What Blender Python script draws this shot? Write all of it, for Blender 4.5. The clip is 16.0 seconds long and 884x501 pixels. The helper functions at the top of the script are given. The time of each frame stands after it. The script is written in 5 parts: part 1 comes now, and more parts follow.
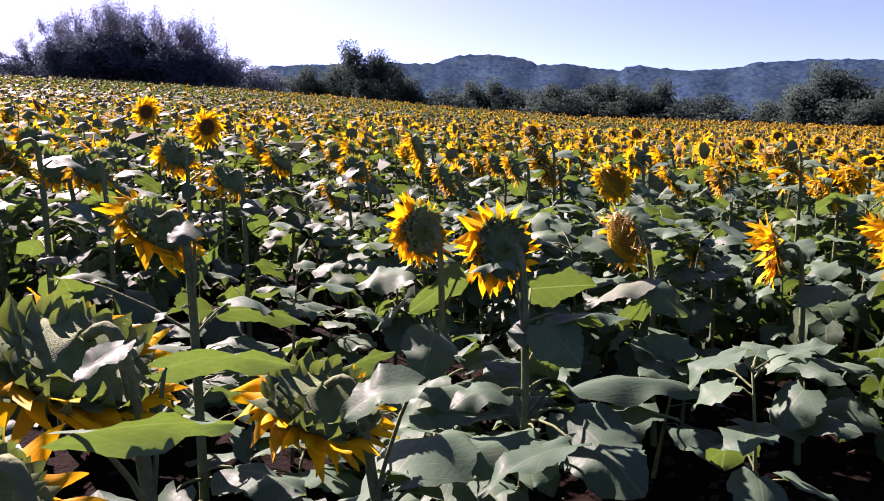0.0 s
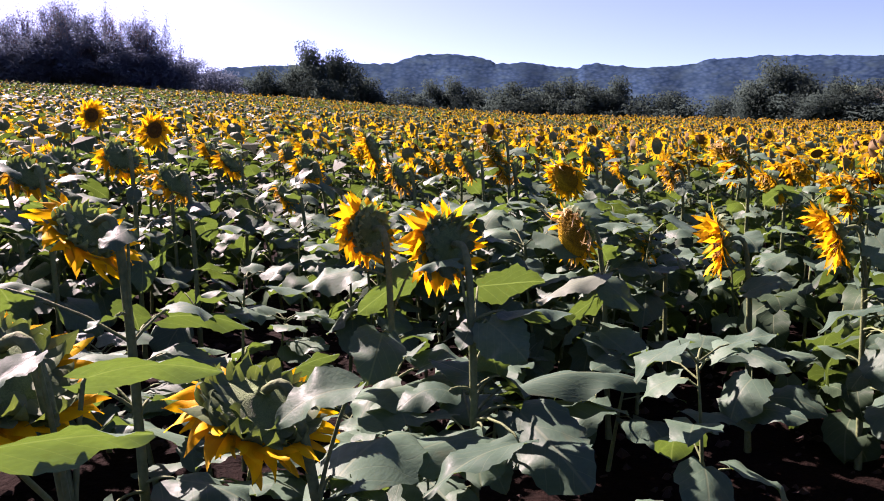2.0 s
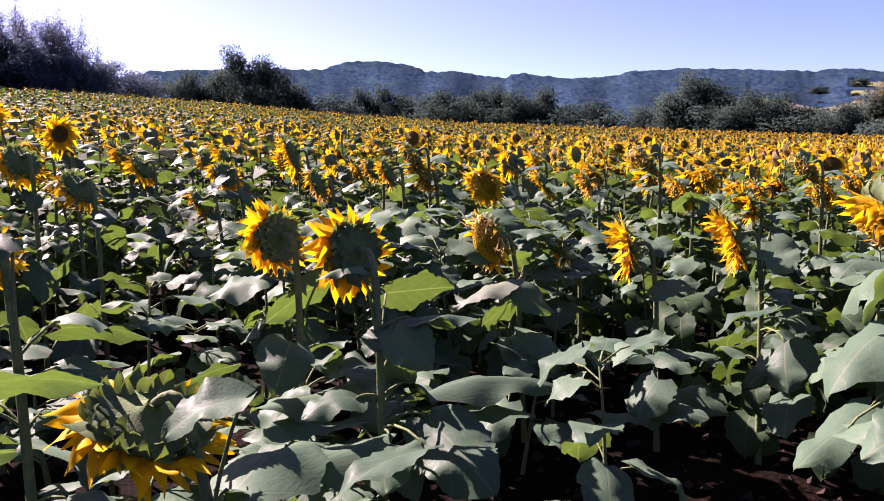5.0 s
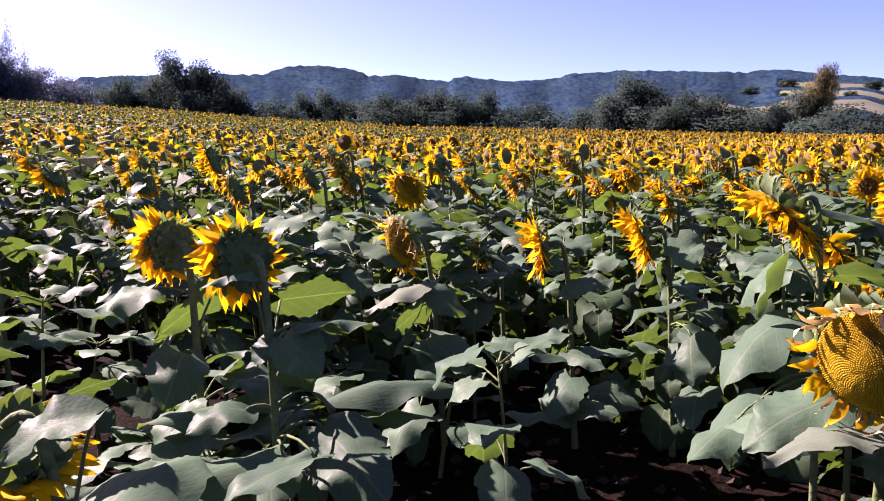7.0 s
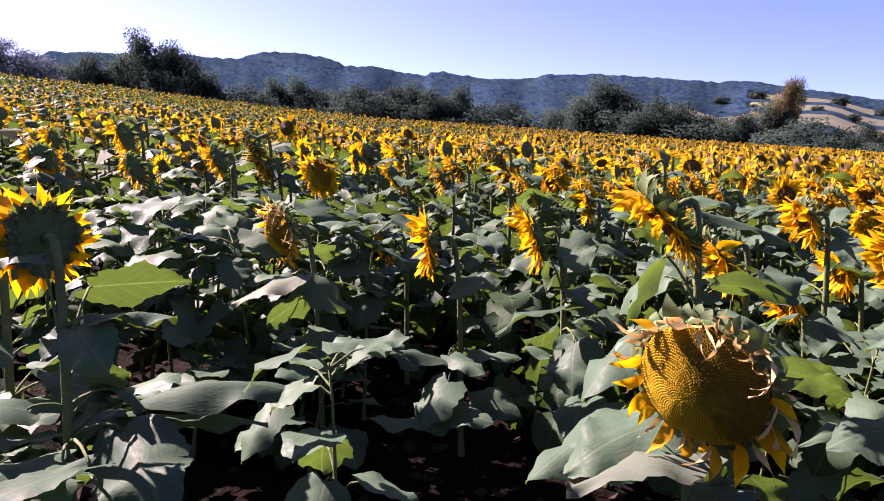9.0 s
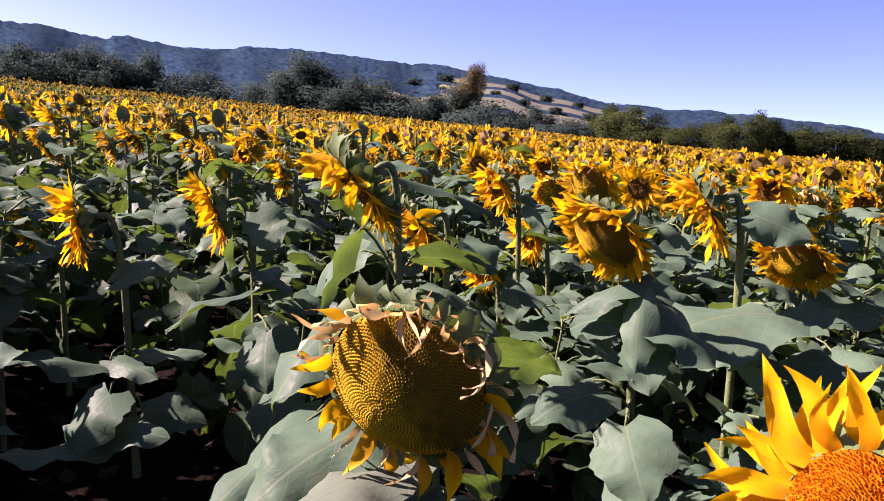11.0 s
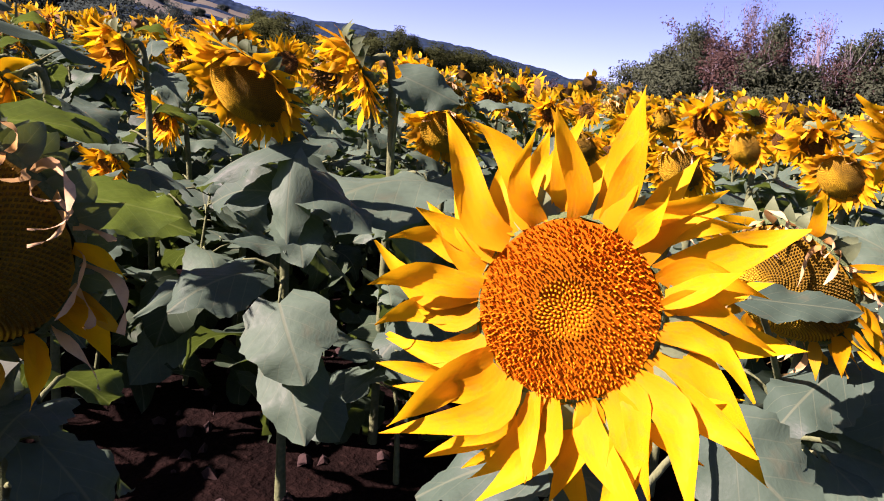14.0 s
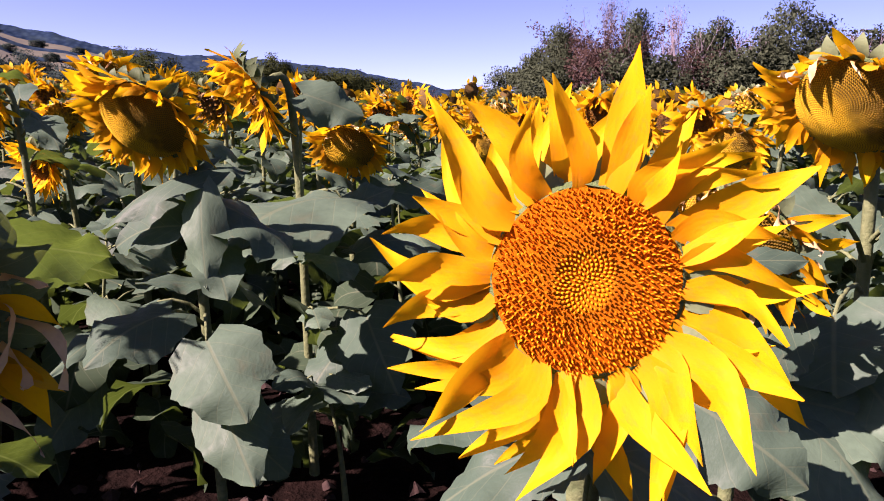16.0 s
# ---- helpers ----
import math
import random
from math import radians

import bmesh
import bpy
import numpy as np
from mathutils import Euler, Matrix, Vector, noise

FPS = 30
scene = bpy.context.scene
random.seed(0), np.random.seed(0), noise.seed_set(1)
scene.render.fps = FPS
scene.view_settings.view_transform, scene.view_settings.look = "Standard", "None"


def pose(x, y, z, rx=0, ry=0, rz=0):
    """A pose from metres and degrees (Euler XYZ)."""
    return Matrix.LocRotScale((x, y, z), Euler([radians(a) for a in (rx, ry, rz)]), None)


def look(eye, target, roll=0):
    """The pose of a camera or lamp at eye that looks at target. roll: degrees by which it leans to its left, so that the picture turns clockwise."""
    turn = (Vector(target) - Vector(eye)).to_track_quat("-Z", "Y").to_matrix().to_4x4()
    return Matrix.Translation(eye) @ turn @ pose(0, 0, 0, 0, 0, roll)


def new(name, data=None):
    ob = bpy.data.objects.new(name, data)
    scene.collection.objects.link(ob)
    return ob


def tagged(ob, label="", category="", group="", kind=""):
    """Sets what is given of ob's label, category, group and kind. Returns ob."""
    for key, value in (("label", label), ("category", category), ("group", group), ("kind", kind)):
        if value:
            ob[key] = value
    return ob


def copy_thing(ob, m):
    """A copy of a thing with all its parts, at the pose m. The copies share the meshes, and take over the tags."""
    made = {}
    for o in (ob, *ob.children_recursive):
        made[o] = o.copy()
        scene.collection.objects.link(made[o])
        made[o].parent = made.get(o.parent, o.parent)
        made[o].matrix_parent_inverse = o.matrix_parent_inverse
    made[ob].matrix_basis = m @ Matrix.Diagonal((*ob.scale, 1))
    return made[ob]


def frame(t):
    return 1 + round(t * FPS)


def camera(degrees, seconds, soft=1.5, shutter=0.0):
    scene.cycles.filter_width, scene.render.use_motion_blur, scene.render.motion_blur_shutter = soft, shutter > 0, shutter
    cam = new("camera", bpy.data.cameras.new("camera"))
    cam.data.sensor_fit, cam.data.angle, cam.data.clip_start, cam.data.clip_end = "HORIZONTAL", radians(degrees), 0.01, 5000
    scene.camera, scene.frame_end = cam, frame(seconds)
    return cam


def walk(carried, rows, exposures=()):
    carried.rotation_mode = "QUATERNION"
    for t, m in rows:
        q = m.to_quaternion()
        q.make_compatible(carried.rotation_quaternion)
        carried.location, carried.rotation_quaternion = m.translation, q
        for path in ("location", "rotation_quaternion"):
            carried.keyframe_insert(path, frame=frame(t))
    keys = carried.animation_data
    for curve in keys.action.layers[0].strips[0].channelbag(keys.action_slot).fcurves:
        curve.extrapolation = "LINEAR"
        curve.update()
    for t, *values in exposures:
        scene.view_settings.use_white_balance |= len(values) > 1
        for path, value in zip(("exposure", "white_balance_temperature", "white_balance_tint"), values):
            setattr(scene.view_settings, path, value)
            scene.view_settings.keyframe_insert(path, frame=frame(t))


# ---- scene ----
cam = camera(63.1, 16.0, 1.0)
PATH = [
    (0, (0.0, 0.0, 1.5), (-0.156, 1.972, 1.208), 1.0),
    (0.5, (0.018, 0.014, 1.495), (-0.108, 1.988, 1.199), 0.9),
    (1, (0.035, 0.023, 1.495), (-0.059, 1.999, 1.197), 0.7),
    (1.5, (0.05, 0.021, 1.498), (-0.023, 1.998, 1.208), 0.3),
    (2, (0.055, 0.025, 1.495), (0.0, 2.002, 1.203), 0.1),
    (2.5, (0.059, 0.026, 1.496), (0.031, 2.005, 1.207), 0.3),
    (3, (0.071, 0.026, 1.496), (0.071, 2.006, 1.211), 0.3),
    (5.5, (0.133, 0.023, 1.49), (0.325, 1.996, 1.22), 0.4),
    (6, (0.146, 0.03, 1.479), (0.403, 1.992, 1.186), 0.1),
    (6.5, (0.206, 0.04, 1.478), (0.507, 1.996, 1.189), -0.4),
    (7, (0.29, 0.039, 1.486), (0.572, 2.002, 1.225), -0.4),
    (7.5, (0.388, 0.065, 1.484), (0.635, 2.034, 1.232), -0.2),
    (8, (0.504, 0.11, 1.466), (0.776, 2.075, 1.208), 0.4),
    (8.2, (0.556, 0.127, 1.463), (0.836, 2.088, 1.193), 0.9),
    (10.3, (0.818, 0.311, 1.443), (1.586, 2.14, 1.187), 3.5),
    (10.5, (0.842, 0.353, 1.434), (1.71, 2.135, 1.166), 3.5),
    (11, (0.886, 0.49, 1.408), (1.989, 2.132, 1.11), 3.4),
    (11.5, (0.931, 0.556, 1.38), (2.252, 2.018, 1.038), 3.7),
    (12, (0.963, 0.571, 1.348), (2.438, 1.858, 0.938), 3.9),
    (12.5, (0.992, 0.587, 1.313), (2.55, 1.756, 0.858), 4.8),
    (13, (1.025, 0.596, 1.289), (2.663, 1.65, 0.837), 5.3),
    (13.5, (1.047, 0.601, 1.272), (2.722, 1.598, 0.824), 5.8),
    (14, (1.066, 0.62, 1.248), (2.783, 1.54, 0.793), 6.5),
    (14.5, (1.082, 0.64, 1.232), (2.799, 1.562, 0.783), 6.8),
    (15, (1.074, 0.655, 1.238), (2.863, 1.472, 0.872), 7.0),
    (15.5, (1.06, 0.674, 1.23), (2.89, 1.389, 0.855), 2.9),
    (16, (1.058, 0.691, 1.22), (2.9, 1.364, 0.827), 0.8),
]
walk(cam, [(t, look(eye, target, roll)) for t, eye, target, roll in PATH], [(0.0, 2.62, 6750, 51), (8.0, 2.62, 6750, 51), (11.0, 2.46, 6850, 52), (13.0, 2.30, 6900, 58), (16.0, 2.24, 6900, 62)])


# ---- world, sun, exposure ----
SUN_AZ, SUN_EL = -46.0, 40.0          # degrees, clockwise from +y
world = bpy.data.worlds.new("world")
scene.world = world
world.use_nodes = True
wn = world.node_tree
sky = wn.nodes.new("ShaderNodeTexSky")
sky.sky_type = "NISHITA"
sky.sun_disc = False
sky.sun_elevation, sky.sun_rotation = radians(SUN_EL), radians(SUN_AZ)
sky.air_density, sky.dust_density, sky.ozone_density = 0.30, 0.45, 4.0
wn.links.new(sky.outputs[0], wn.nodes["Background"].inputs[0])
wn.nodes["Background"].inputs[1].default_value = 0.062
sun_dir = Vector((math.sin(radians(SUN_AZ)) * math.cos(radians(SUN_EL)), math.cos(radians(SUN_AZ)) * math.cos(radians(SUN_EL)), math.sin(radians(SUN_EL))))
sun_data = bpy.data.lights.new("sun", "SUN")
sun_data.energy, sun_data.angle, sun_data.color = 5.0, radians(0.53), (1.0, 0.93, 0.82)
sun = new("sun", sun_data)
sun.matrix_world = look(sun_dir * 40, (0, 0, 0))


# ---- materials ----
class Nodes:
    """A short way to write a node material."""

    def __init__(self, name):
        self.mat = bpy.data.materials.new(name)
        self.mat.use_nodes = True
        self.tree = self.mat.node_tree
        self.tree.nodes.clear()
        self.out = self.add("ShaderNodeOutputMaterial")

    def add(self, kind, **values):
        node = self.tree.nodes.new(kind)
        for key, value in values.items():
            setattr(node, key, value)
        return node

    def link(self, a, b):
        self.tree.links.new(a, b)

    def put(self, socket, value):
        if isinstance(value, bpy.types.NodeSocket):
            self.link(value, socket)
        elif isinstance(value, tuple) and len(value) == 3 and socket.type == "RGBA":
            socket.default_value = (*value, 1)
        else:
            socket.default_value = value

    def math(self, op, a, b=0.0, clamp=False):
        node = self.add("ShaderNodeMath", operation=op, use_clamp=clamp)
        self.put(node.inputs[0], a)
        self.put(node.inputs[1], b)
        return node.outputs[0]

    def mix(self, fac, a, b, blend="MIX"):
        node = self.add("ShaderNodeMix", data_type="RGBA", blend_type=blend)
        self.put(node.inputs[0], fac)
        self.put(node.inputs[6], a)
        self.put(node.inputs[7], b)
        return node.outputs[2]

    def noise(self, scale, detail=4.0, vector=None, rough=0.55):
        node = self.add("ShaderNodeTexNoise")
        node.inputs["Scale"].default_value, node.inputs["Detail"].default_value, node.inputs["Roughness"].default_value = scale, detail, rough
        if vector is not None:
            self.link(vector, node.inputs["Vector"])
        return node.outputs[0]

    def span(self, value, low, high, to_low=0.0, to_high=1.0):
        node = self.add("ShaderNodeMapRange")
        self.put(node.inputs[0], value)
        for n, v in enumerate((low, high, to_low, to_high)):
            node.inputs[n + 1].default_value = v
        return node.outputs[0]

    def place(self):
        return self.add("ShaderNodeTexCoord").outputs["Object"]

    def uv(self):
        parts = self.add("ShaderNodeSeparateXYZ")
        self.link(self.add("ShaderNodeTexCoord").outputs["UV"], parts.inputs[0])
        return parts.outputs[0], parts.outputs[1]

    def bump(self, height, strength, distance):
        node = self.add("ShaderNodeBump")
        node.inputs["Strength"].default_value, node.inputs["Distance"].default_value = strength, distance
        self.link(height, node.inputs["Height"])
        return node.outputs[0]

    def finish(self, colour, rough=0.7, normal=None, through_colour=None, through_share=0.0, specular=0.4):
        shade = self.add("ShaderNodeBsdfPrincipled")
        self.put(shade.inputs["Base Color"], colour)
        self.put(shade.inputs["Roughness"], rough)
        self.put(shade.inputs["Specular IOR Level"], specular)
        if normal is not None:
            self.link(normal, shade.inputs["Normal"])
        last = shade.outputs[0]
        if through_colour is not None:
            thin = self.add("ShaderNodeBsdfTranslucent")
            self.put(thin.inputs["Color"], through_colour)
            both = self.add("ShaderNodeMixShader")
            both.inputs[0].default_value = through_share
            self.link(last, both.inputs[1])
            self.link(thin.outputs[0], both.inputs[2])
            last = both.outputs[0]
        self.link(last, self.out.inputs[0])
        return self.mat


def leaf_material(name, top, thin, joined=False, dry=0.0, gloss=0.10):
    n = Nodes(name)
    u, v = n.uv()
    rnd = n.add("ShaderNodeNewGeometry").outputs["Random Per Island"] if joined else n.add("ShaderNodeObjectInfo").outputs["Random"]
    side = n.math("ABSOLUTE", n.math("SUBTRACT", u, 0.5))
    # midrib and slanted side veins
    rib = n.span(side, 0.008, 0.022, 1.0, 0.0)
    wave = n.math("SINE", n.math("MULTIPLY", n.math("SUBTRACT", v, n.math("MULTIPLY", side, 0.9)), 34.0))
    vein = n.math("MAXIMUM", rib, n.span(wave, 0.965, 1.0, 0.0, 0.6))
    grain = n.noise(9.0, 5.0)
    spots = n.noise(2.3, 3.0)
    colour = n.mix(n.span(rnd, 0.0, 1.0, 0.0, 1.0), tuple(c * 0.72 for c in top), tuple(c * k for c, k in zip(top, (1.40, 1.28, 1.22))))
    colour = n.mix(n.span(grain, 0.35, 0.7, 0.0, 0.35), colour, tuple(c * 0.62 for c in top))
    colour = n.mix(n.span(spots, 0.60, 0.74, 0.0, 0.30 + dry), colour, (0.13, 0.105, 0.0549))
    colour = n.mix(n.math("MULTIPLY", vein, 0.42), colour, (0.125, 0.152, 0.088))
    lit = n.mix(rnd, tuple(c * 0.72 for c in thin), tuple(c * 1.25 for c in thin))
    lit = n.mix(n.math("MULTIPLY", vein, 0.7), lit, tuple(c * k for c, k in zip(thin, (2.0, 1.8, 3.0))))
    lit = n.mix(n.span(grain, 0.35, 0.7, 0.0, 0.35), lit, tuple(c * 0.6 for c in thin))
    height = n.math("SUBTRACT", n.math("MULTIPLY", n.noise(15.0, 3.0), 0.8), n.math("MULTIPLY", vein, 0.6))
    return n.finish(colour, n.span(grain, 0.3, 0.7, 0.44, 0.62), n.bump(height, 0.09, 0.02), lit, 0.36, gloss)


def petal_material(name, base, tip, thin, share=0.42, dry=0.0):
    n = Nodes(name)
    u, v = n.uv()
    rnd = n.add("ShaderNodeObjectInfo").outputs["Random"]
    isle = n.add("ShaderNodeNewGeometry").outputs["Random Per Island"]
    rnd = n.math("FRACT", n.math("ADD", rnd, isle))
    lines = n.math("SINE", n.math("MULTIPLY", u, 34.0))
    colour = n.mix(n.span(v, 0.0, 0.65), base, tip)
    colour = n.mix(n.span(rnd, 0.0, 1.0, 0.0, 0.5), colour, base)
    colour = n.mix(n.span(lines, 0.2, 1.0, 0.0, 0.05), colour, base)
    colour = n.mix(n.span(n.noise(7.0), 0.50, 0.72, 0.0, 0.25 + dry), colour, (0.25, 0.125, 0.0449) if dry < 0.3 else (0.31, 0.21, 0.13))
    return n.finish(colour, 0.55, n.bump(n.math("ADD", lines, n.math("MULTIPLY", n.noise(14.0), 5.0)), 0.03, 0.006), thin, share, 0.04)


def rough_material(name, a, b, scale, rough=0.8, relief=0.4, depth=0.01, specular=0.3):
    n = Nodes(name)
    at = n.place()
    grain = n.noise(scale, 6.0, at)
    wide = n.noise(scale * 0.13, 3.0, at)
    rnd = n.add("ShaderNodeObjectInfo").outputs["Random"]
    colour = n.mix(n.span(grain, 0.3, 0.7), a, b)
    colour = n.mix(n.span(wide, 0.4, 0.65, 0.0, 0.4), colour, tuple(c * 0.6 for c in a))
    colour = n.mix(n.math("MULTIPLY", rnd, 0.2), colour, b)
    return n.finish(colour, rough, n.bump(grain, relief, depth), None, 0.0, specular)


def disc_material(name, middle, ring, outer, edge, black=0.0, tips=None):
    """Colours by the distance from the head's middle, in units of the disc's radius."""
    n = Nodes(name)
    at = n.place()
    flat = n.add("ShaderNodeVectorMath", operation="MULTIPLY")
    n.link(at, flat.inputs[0])
    flat.inputs[1].default_value = (1, 1, 0)
    far = n.add("ShaderNodeVectorMath", operation="LENGTH")
    n.link(flat.outputs[0], far.inputs[0])
    r = n.math("ADD", far.outputs["Value"], n.span(n.noise(5.0, 3.0, at), 0.3, 0.7, -0.05, 0.05))
    isle = n.add("ShaderNodeNewGeometry").outputs["Random Per Island"]
    colour = n.mix(n.span(r, 0.31, 0.46), middle, outer)
    colour = n.mix(n.span(r, 0.86, 0.99), colour, edge)
    colour = n.mix(n.span(isle, 0.0, 1.0, 0.0, 0.35), colour, tuple(c * 0.55 for c in outer))
    if tips:
        colour = n.mix(n.span(isle, 0.45, 0.9, 0.0, 0.5), colour, tips)
    colour = n.mix(n.math("MULTIPLY", n.span(r, 0.29, 0.36), n.span(r, 0.58, 0.42, 0.0, 0.85)), colour, ring)
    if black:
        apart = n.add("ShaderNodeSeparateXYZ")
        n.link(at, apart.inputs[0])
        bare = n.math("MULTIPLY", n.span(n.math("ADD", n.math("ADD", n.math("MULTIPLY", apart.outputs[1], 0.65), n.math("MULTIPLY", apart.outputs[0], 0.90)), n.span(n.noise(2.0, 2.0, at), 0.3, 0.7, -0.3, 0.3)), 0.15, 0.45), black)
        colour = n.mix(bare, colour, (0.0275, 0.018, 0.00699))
    return n.finish(colour, 0.8, None, None, 0.0, 0.06)


LEAF = leaf_material("sunflower leaf", (0.058, 0.110, 0.074), (0.062, 0.110, 0.014), gloss=0.11)
LEAF_PALE = leaf_material("dusty leaf", (0.105, 0.142, 0.108), (0.09, 0.115, 0.04))
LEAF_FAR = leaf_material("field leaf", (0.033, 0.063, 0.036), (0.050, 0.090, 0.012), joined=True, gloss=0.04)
STEM = rough_material("hairy stem", (0.060, 0.086, 0.036), (0.120, 0.146, 0.066), 60.0, 0.7, 0.8, 0.006, 0.08)
HEAD_BACK = rough_material("head back", (0.042, 0.076, 0.026), (0.090, 0.130, 0.050), 30.0, 0.7, 0.6, 0.006, 0.08)
BRACT = leaf_material("bract", (0.115, 0.170, 0.085), (0.085, 0.13, 0.018), gloss=0.06)
PETAL = petal_material("fresh petal", (0.60, 0.235, 0.0), (0.64, 0.385, 0.0), (0.64, 0.38, 0.0), 0.46)
PETAL_FIELD = petal_material("field petal", (0.44, 0.235, 0.003), (0.47, 0.31, 0.008), (0.50, 0.31, 0.004), 0.40)
PETAL_OLD = petal_material("ageing petal", (0.389, 0.18, 0.00499), (0.429, 0.25, 0.00749), (0.439, 0.235, 0.00499), 0.38, 0.15)
PETAL_DRY = petal_material("withered petal", (0.40, 0.23, 0.050), (0.52, 0.40, 0.21), (0.42, 0.29, 0.11), 0.25, 0.30)
DISC_YOUNG = disc_material("young disc", (0.46, 0.22, 0.001), (0.15, 0.038, 0.0005), (0.52, 0.165, 0.0005), (0.50, 0.155, 0.0005), tips=(0.62, 0.265, 0.0005))
DISC_FRESH = disc_material("open disc", (0.14, 0.075, 0.010), (0.06, 0.028, 0.006), (0.15, 0.070, 0.009), (0.25, 0.115, 0.008))
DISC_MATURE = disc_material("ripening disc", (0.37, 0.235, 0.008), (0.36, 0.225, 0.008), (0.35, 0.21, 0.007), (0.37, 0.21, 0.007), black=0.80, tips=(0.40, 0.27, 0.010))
DISC_DRY = disc_material("dry disc", (0.12, 0.068, 0.012), (0.09, 0.048, 0.010), (0.14, 0.078, 0.012), (0.20, 0.105, 0.012), black=0.5)
FLORET_BED = rough_material("floret bed", (0.27, 0.064, 0.0005), (0.36, 0.092, 0.0005), 90.0, specular=0.02)
OCHRE_BED = rough_material("ripening bed", (0.16, 0.095, 0.006), (0.24, 0.145, 0.008), 90.0, specular=0.05)
SEED_BED = rough_material("seed bed", (0.03, 0.0175, 0.00599), (0.0599, 0.0349, 0.00998), 90.0)
BARK = rough_material("bark", (0.045, 0.040, 0.036), (0.08, 0.068, 0.058), 9.0, 0.9, 0.6, 0.03)
# twigs lightened and blued for the haze over the thicket
TWIG = rough_material("bare twig", (0.115, 0.104, 0.118), (0.18, 0.160, 0.175), 6.0, 0.9)


def foliage_material(name, a, b, thin):
    n = Nodes(name)
    isle = n.add("ShaderNodeNewGeometry").outputs["Random Per Island"]
    rnd = n.add("ShaderNodeObjectInfo").outputs["Random"]
    colour = n.mix(isle, a, b)
    colour = n.mix(n.math("MULTIPLY", rnd, 0.3), colour, tuple(c * 0.6 for c in a))
    colour = n.mix(n.span(n.noise(0.5, 3.0, n.place()), 0.4, 0.65, 0.0, 0.5), colour, tuple(c * 0.7 for c in b))
    return n.finish(n.mix(0.3, colour, thin), 0.9, None, n.mix(0.3, colour, thin), 0.5, 0.0)


CROWN = foliage_material("tree leaves", (0.036, 0.054, 0.042), (0.068, 0.090, 0.062), (0.08, 0.11, 0.045))
# leaves of the trees beyond the crest, blued in colour for haze
CROWN_BLUE = foliage_material("haze-tinted leaves", (0.026, 0.046, 0.047), (0.044, 0.068, 0.062), (0.044, 0.070, 0.052))
# haze and glare over the thicket, put into its leaves as pale blue
CROWN_HAZE = foliage_material("haze-blue leaves", (0.080, 0.115, 0.160), (0.115, 0.150, 0.200), (0.13, 0.17, 0.22))
CROWN_GREEN = foliage_material("hedge leaves", (0.024, 0.036, 0.015), (0.046, 0.060, 0.024), (0.05, 0.07, 0.02))
CROWN_TAN = foliage_material("turning leaves", (0.115, 0.102, 0.052), (0.19, 0.165, 0.085), (0.17, 0.14, 0.06))
CROWN_RED = foliage_material("reddish leaves", (0.044, 0.030, 0.029), (0.078, 0.052, 0.046), (0.085, 0.055, 0.04))


def woods_material():
    """Crowns side by side, light tops and shaded gaps in the colour, mapped for the camera's view."""
    n = Nodes("wooded hill")
    at = n.add("ShaderNodeTexCoord").outputs["UV"]
    cells = n.add("ShaderNodeTexVoronoi", feature="SMOOTH_F1")
    cells.inputs["Scale"].default_value, cells.inputs["Smoothness"].default_value = 3.0, 0.6
    bent = n.add("ShaderNodeVectorMath", operation="ADD")
    n.link(at, bent.inputs[0])
    n.link(n.add("ShaderNodeTexNoise").outputs["Color"], bent.inputs[1])
    n.link(bent.outputs[0], cells.inputs["Vector"])
    fine, wide, patch = n.noise(9.0, 4.0, at), n.noise(0.9, 3.0, at), n.noise(0.28, 3.0, at)
    # the distance haze is put into these colours as blue
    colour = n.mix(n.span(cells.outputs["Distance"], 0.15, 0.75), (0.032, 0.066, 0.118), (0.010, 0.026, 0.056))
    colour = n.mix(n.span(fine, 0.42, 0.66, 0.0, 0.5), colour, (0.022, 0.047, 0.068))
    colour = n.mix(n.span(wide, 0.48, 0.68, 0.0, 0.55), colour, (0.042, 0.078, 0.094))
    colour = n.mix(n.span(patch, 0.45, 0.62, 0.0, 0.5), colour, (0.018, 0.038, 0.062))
    return n.finish(colour, 1.0, None, colour, 0.5, 0.0)


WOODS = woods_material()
DRY_GRASS = rough_material("dry meadow grass", (0.036, 0.040, 0.025), (0.066, 0.070, 0.042), 0.05, 0.95)


def ground_material():
    n = Nodes("soil and grass")
    at = n.place()
    fine, clod, wide = n.noise(38.0, 8.0, at), n.noise(7.0, 5.0, at), n.noise(0.02, 4.0, at)
    # soil is near black: the plants' shade is put into its colour
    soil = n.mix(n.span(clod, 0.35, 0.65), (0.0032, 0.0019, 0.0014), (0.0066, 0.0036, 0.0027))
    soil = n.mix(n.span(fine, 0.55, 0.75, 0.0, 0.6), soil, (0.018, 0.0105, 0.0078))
    grass = n.mix(n.span(wide, 0.40, 0.60), (0.055, 0.080, 0.040), (0.130, 0.125, 0.060))
    grass = n.mix(n.span(n.noise(0.4, 5.0, at), 0.4, 0.7, 0.0, 0.5), grass, (0.05, 0.065, 0.03))
    length = n.add("ShaderNodeVectorMath", operation="LENGTH")
    n.link(at, length.inputs[0])
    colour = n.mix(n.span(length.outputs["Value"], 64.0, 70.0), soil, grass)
    height = n.math("ADD", n.math("MULTIPLY", clod, 1.0), n.math("MULTIPLY", fine, 0.35))
    return n.finish(colour, 0.95, n.bump(height, 1.0, 0.05), None, 0.0, 0.03)


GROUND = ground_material()


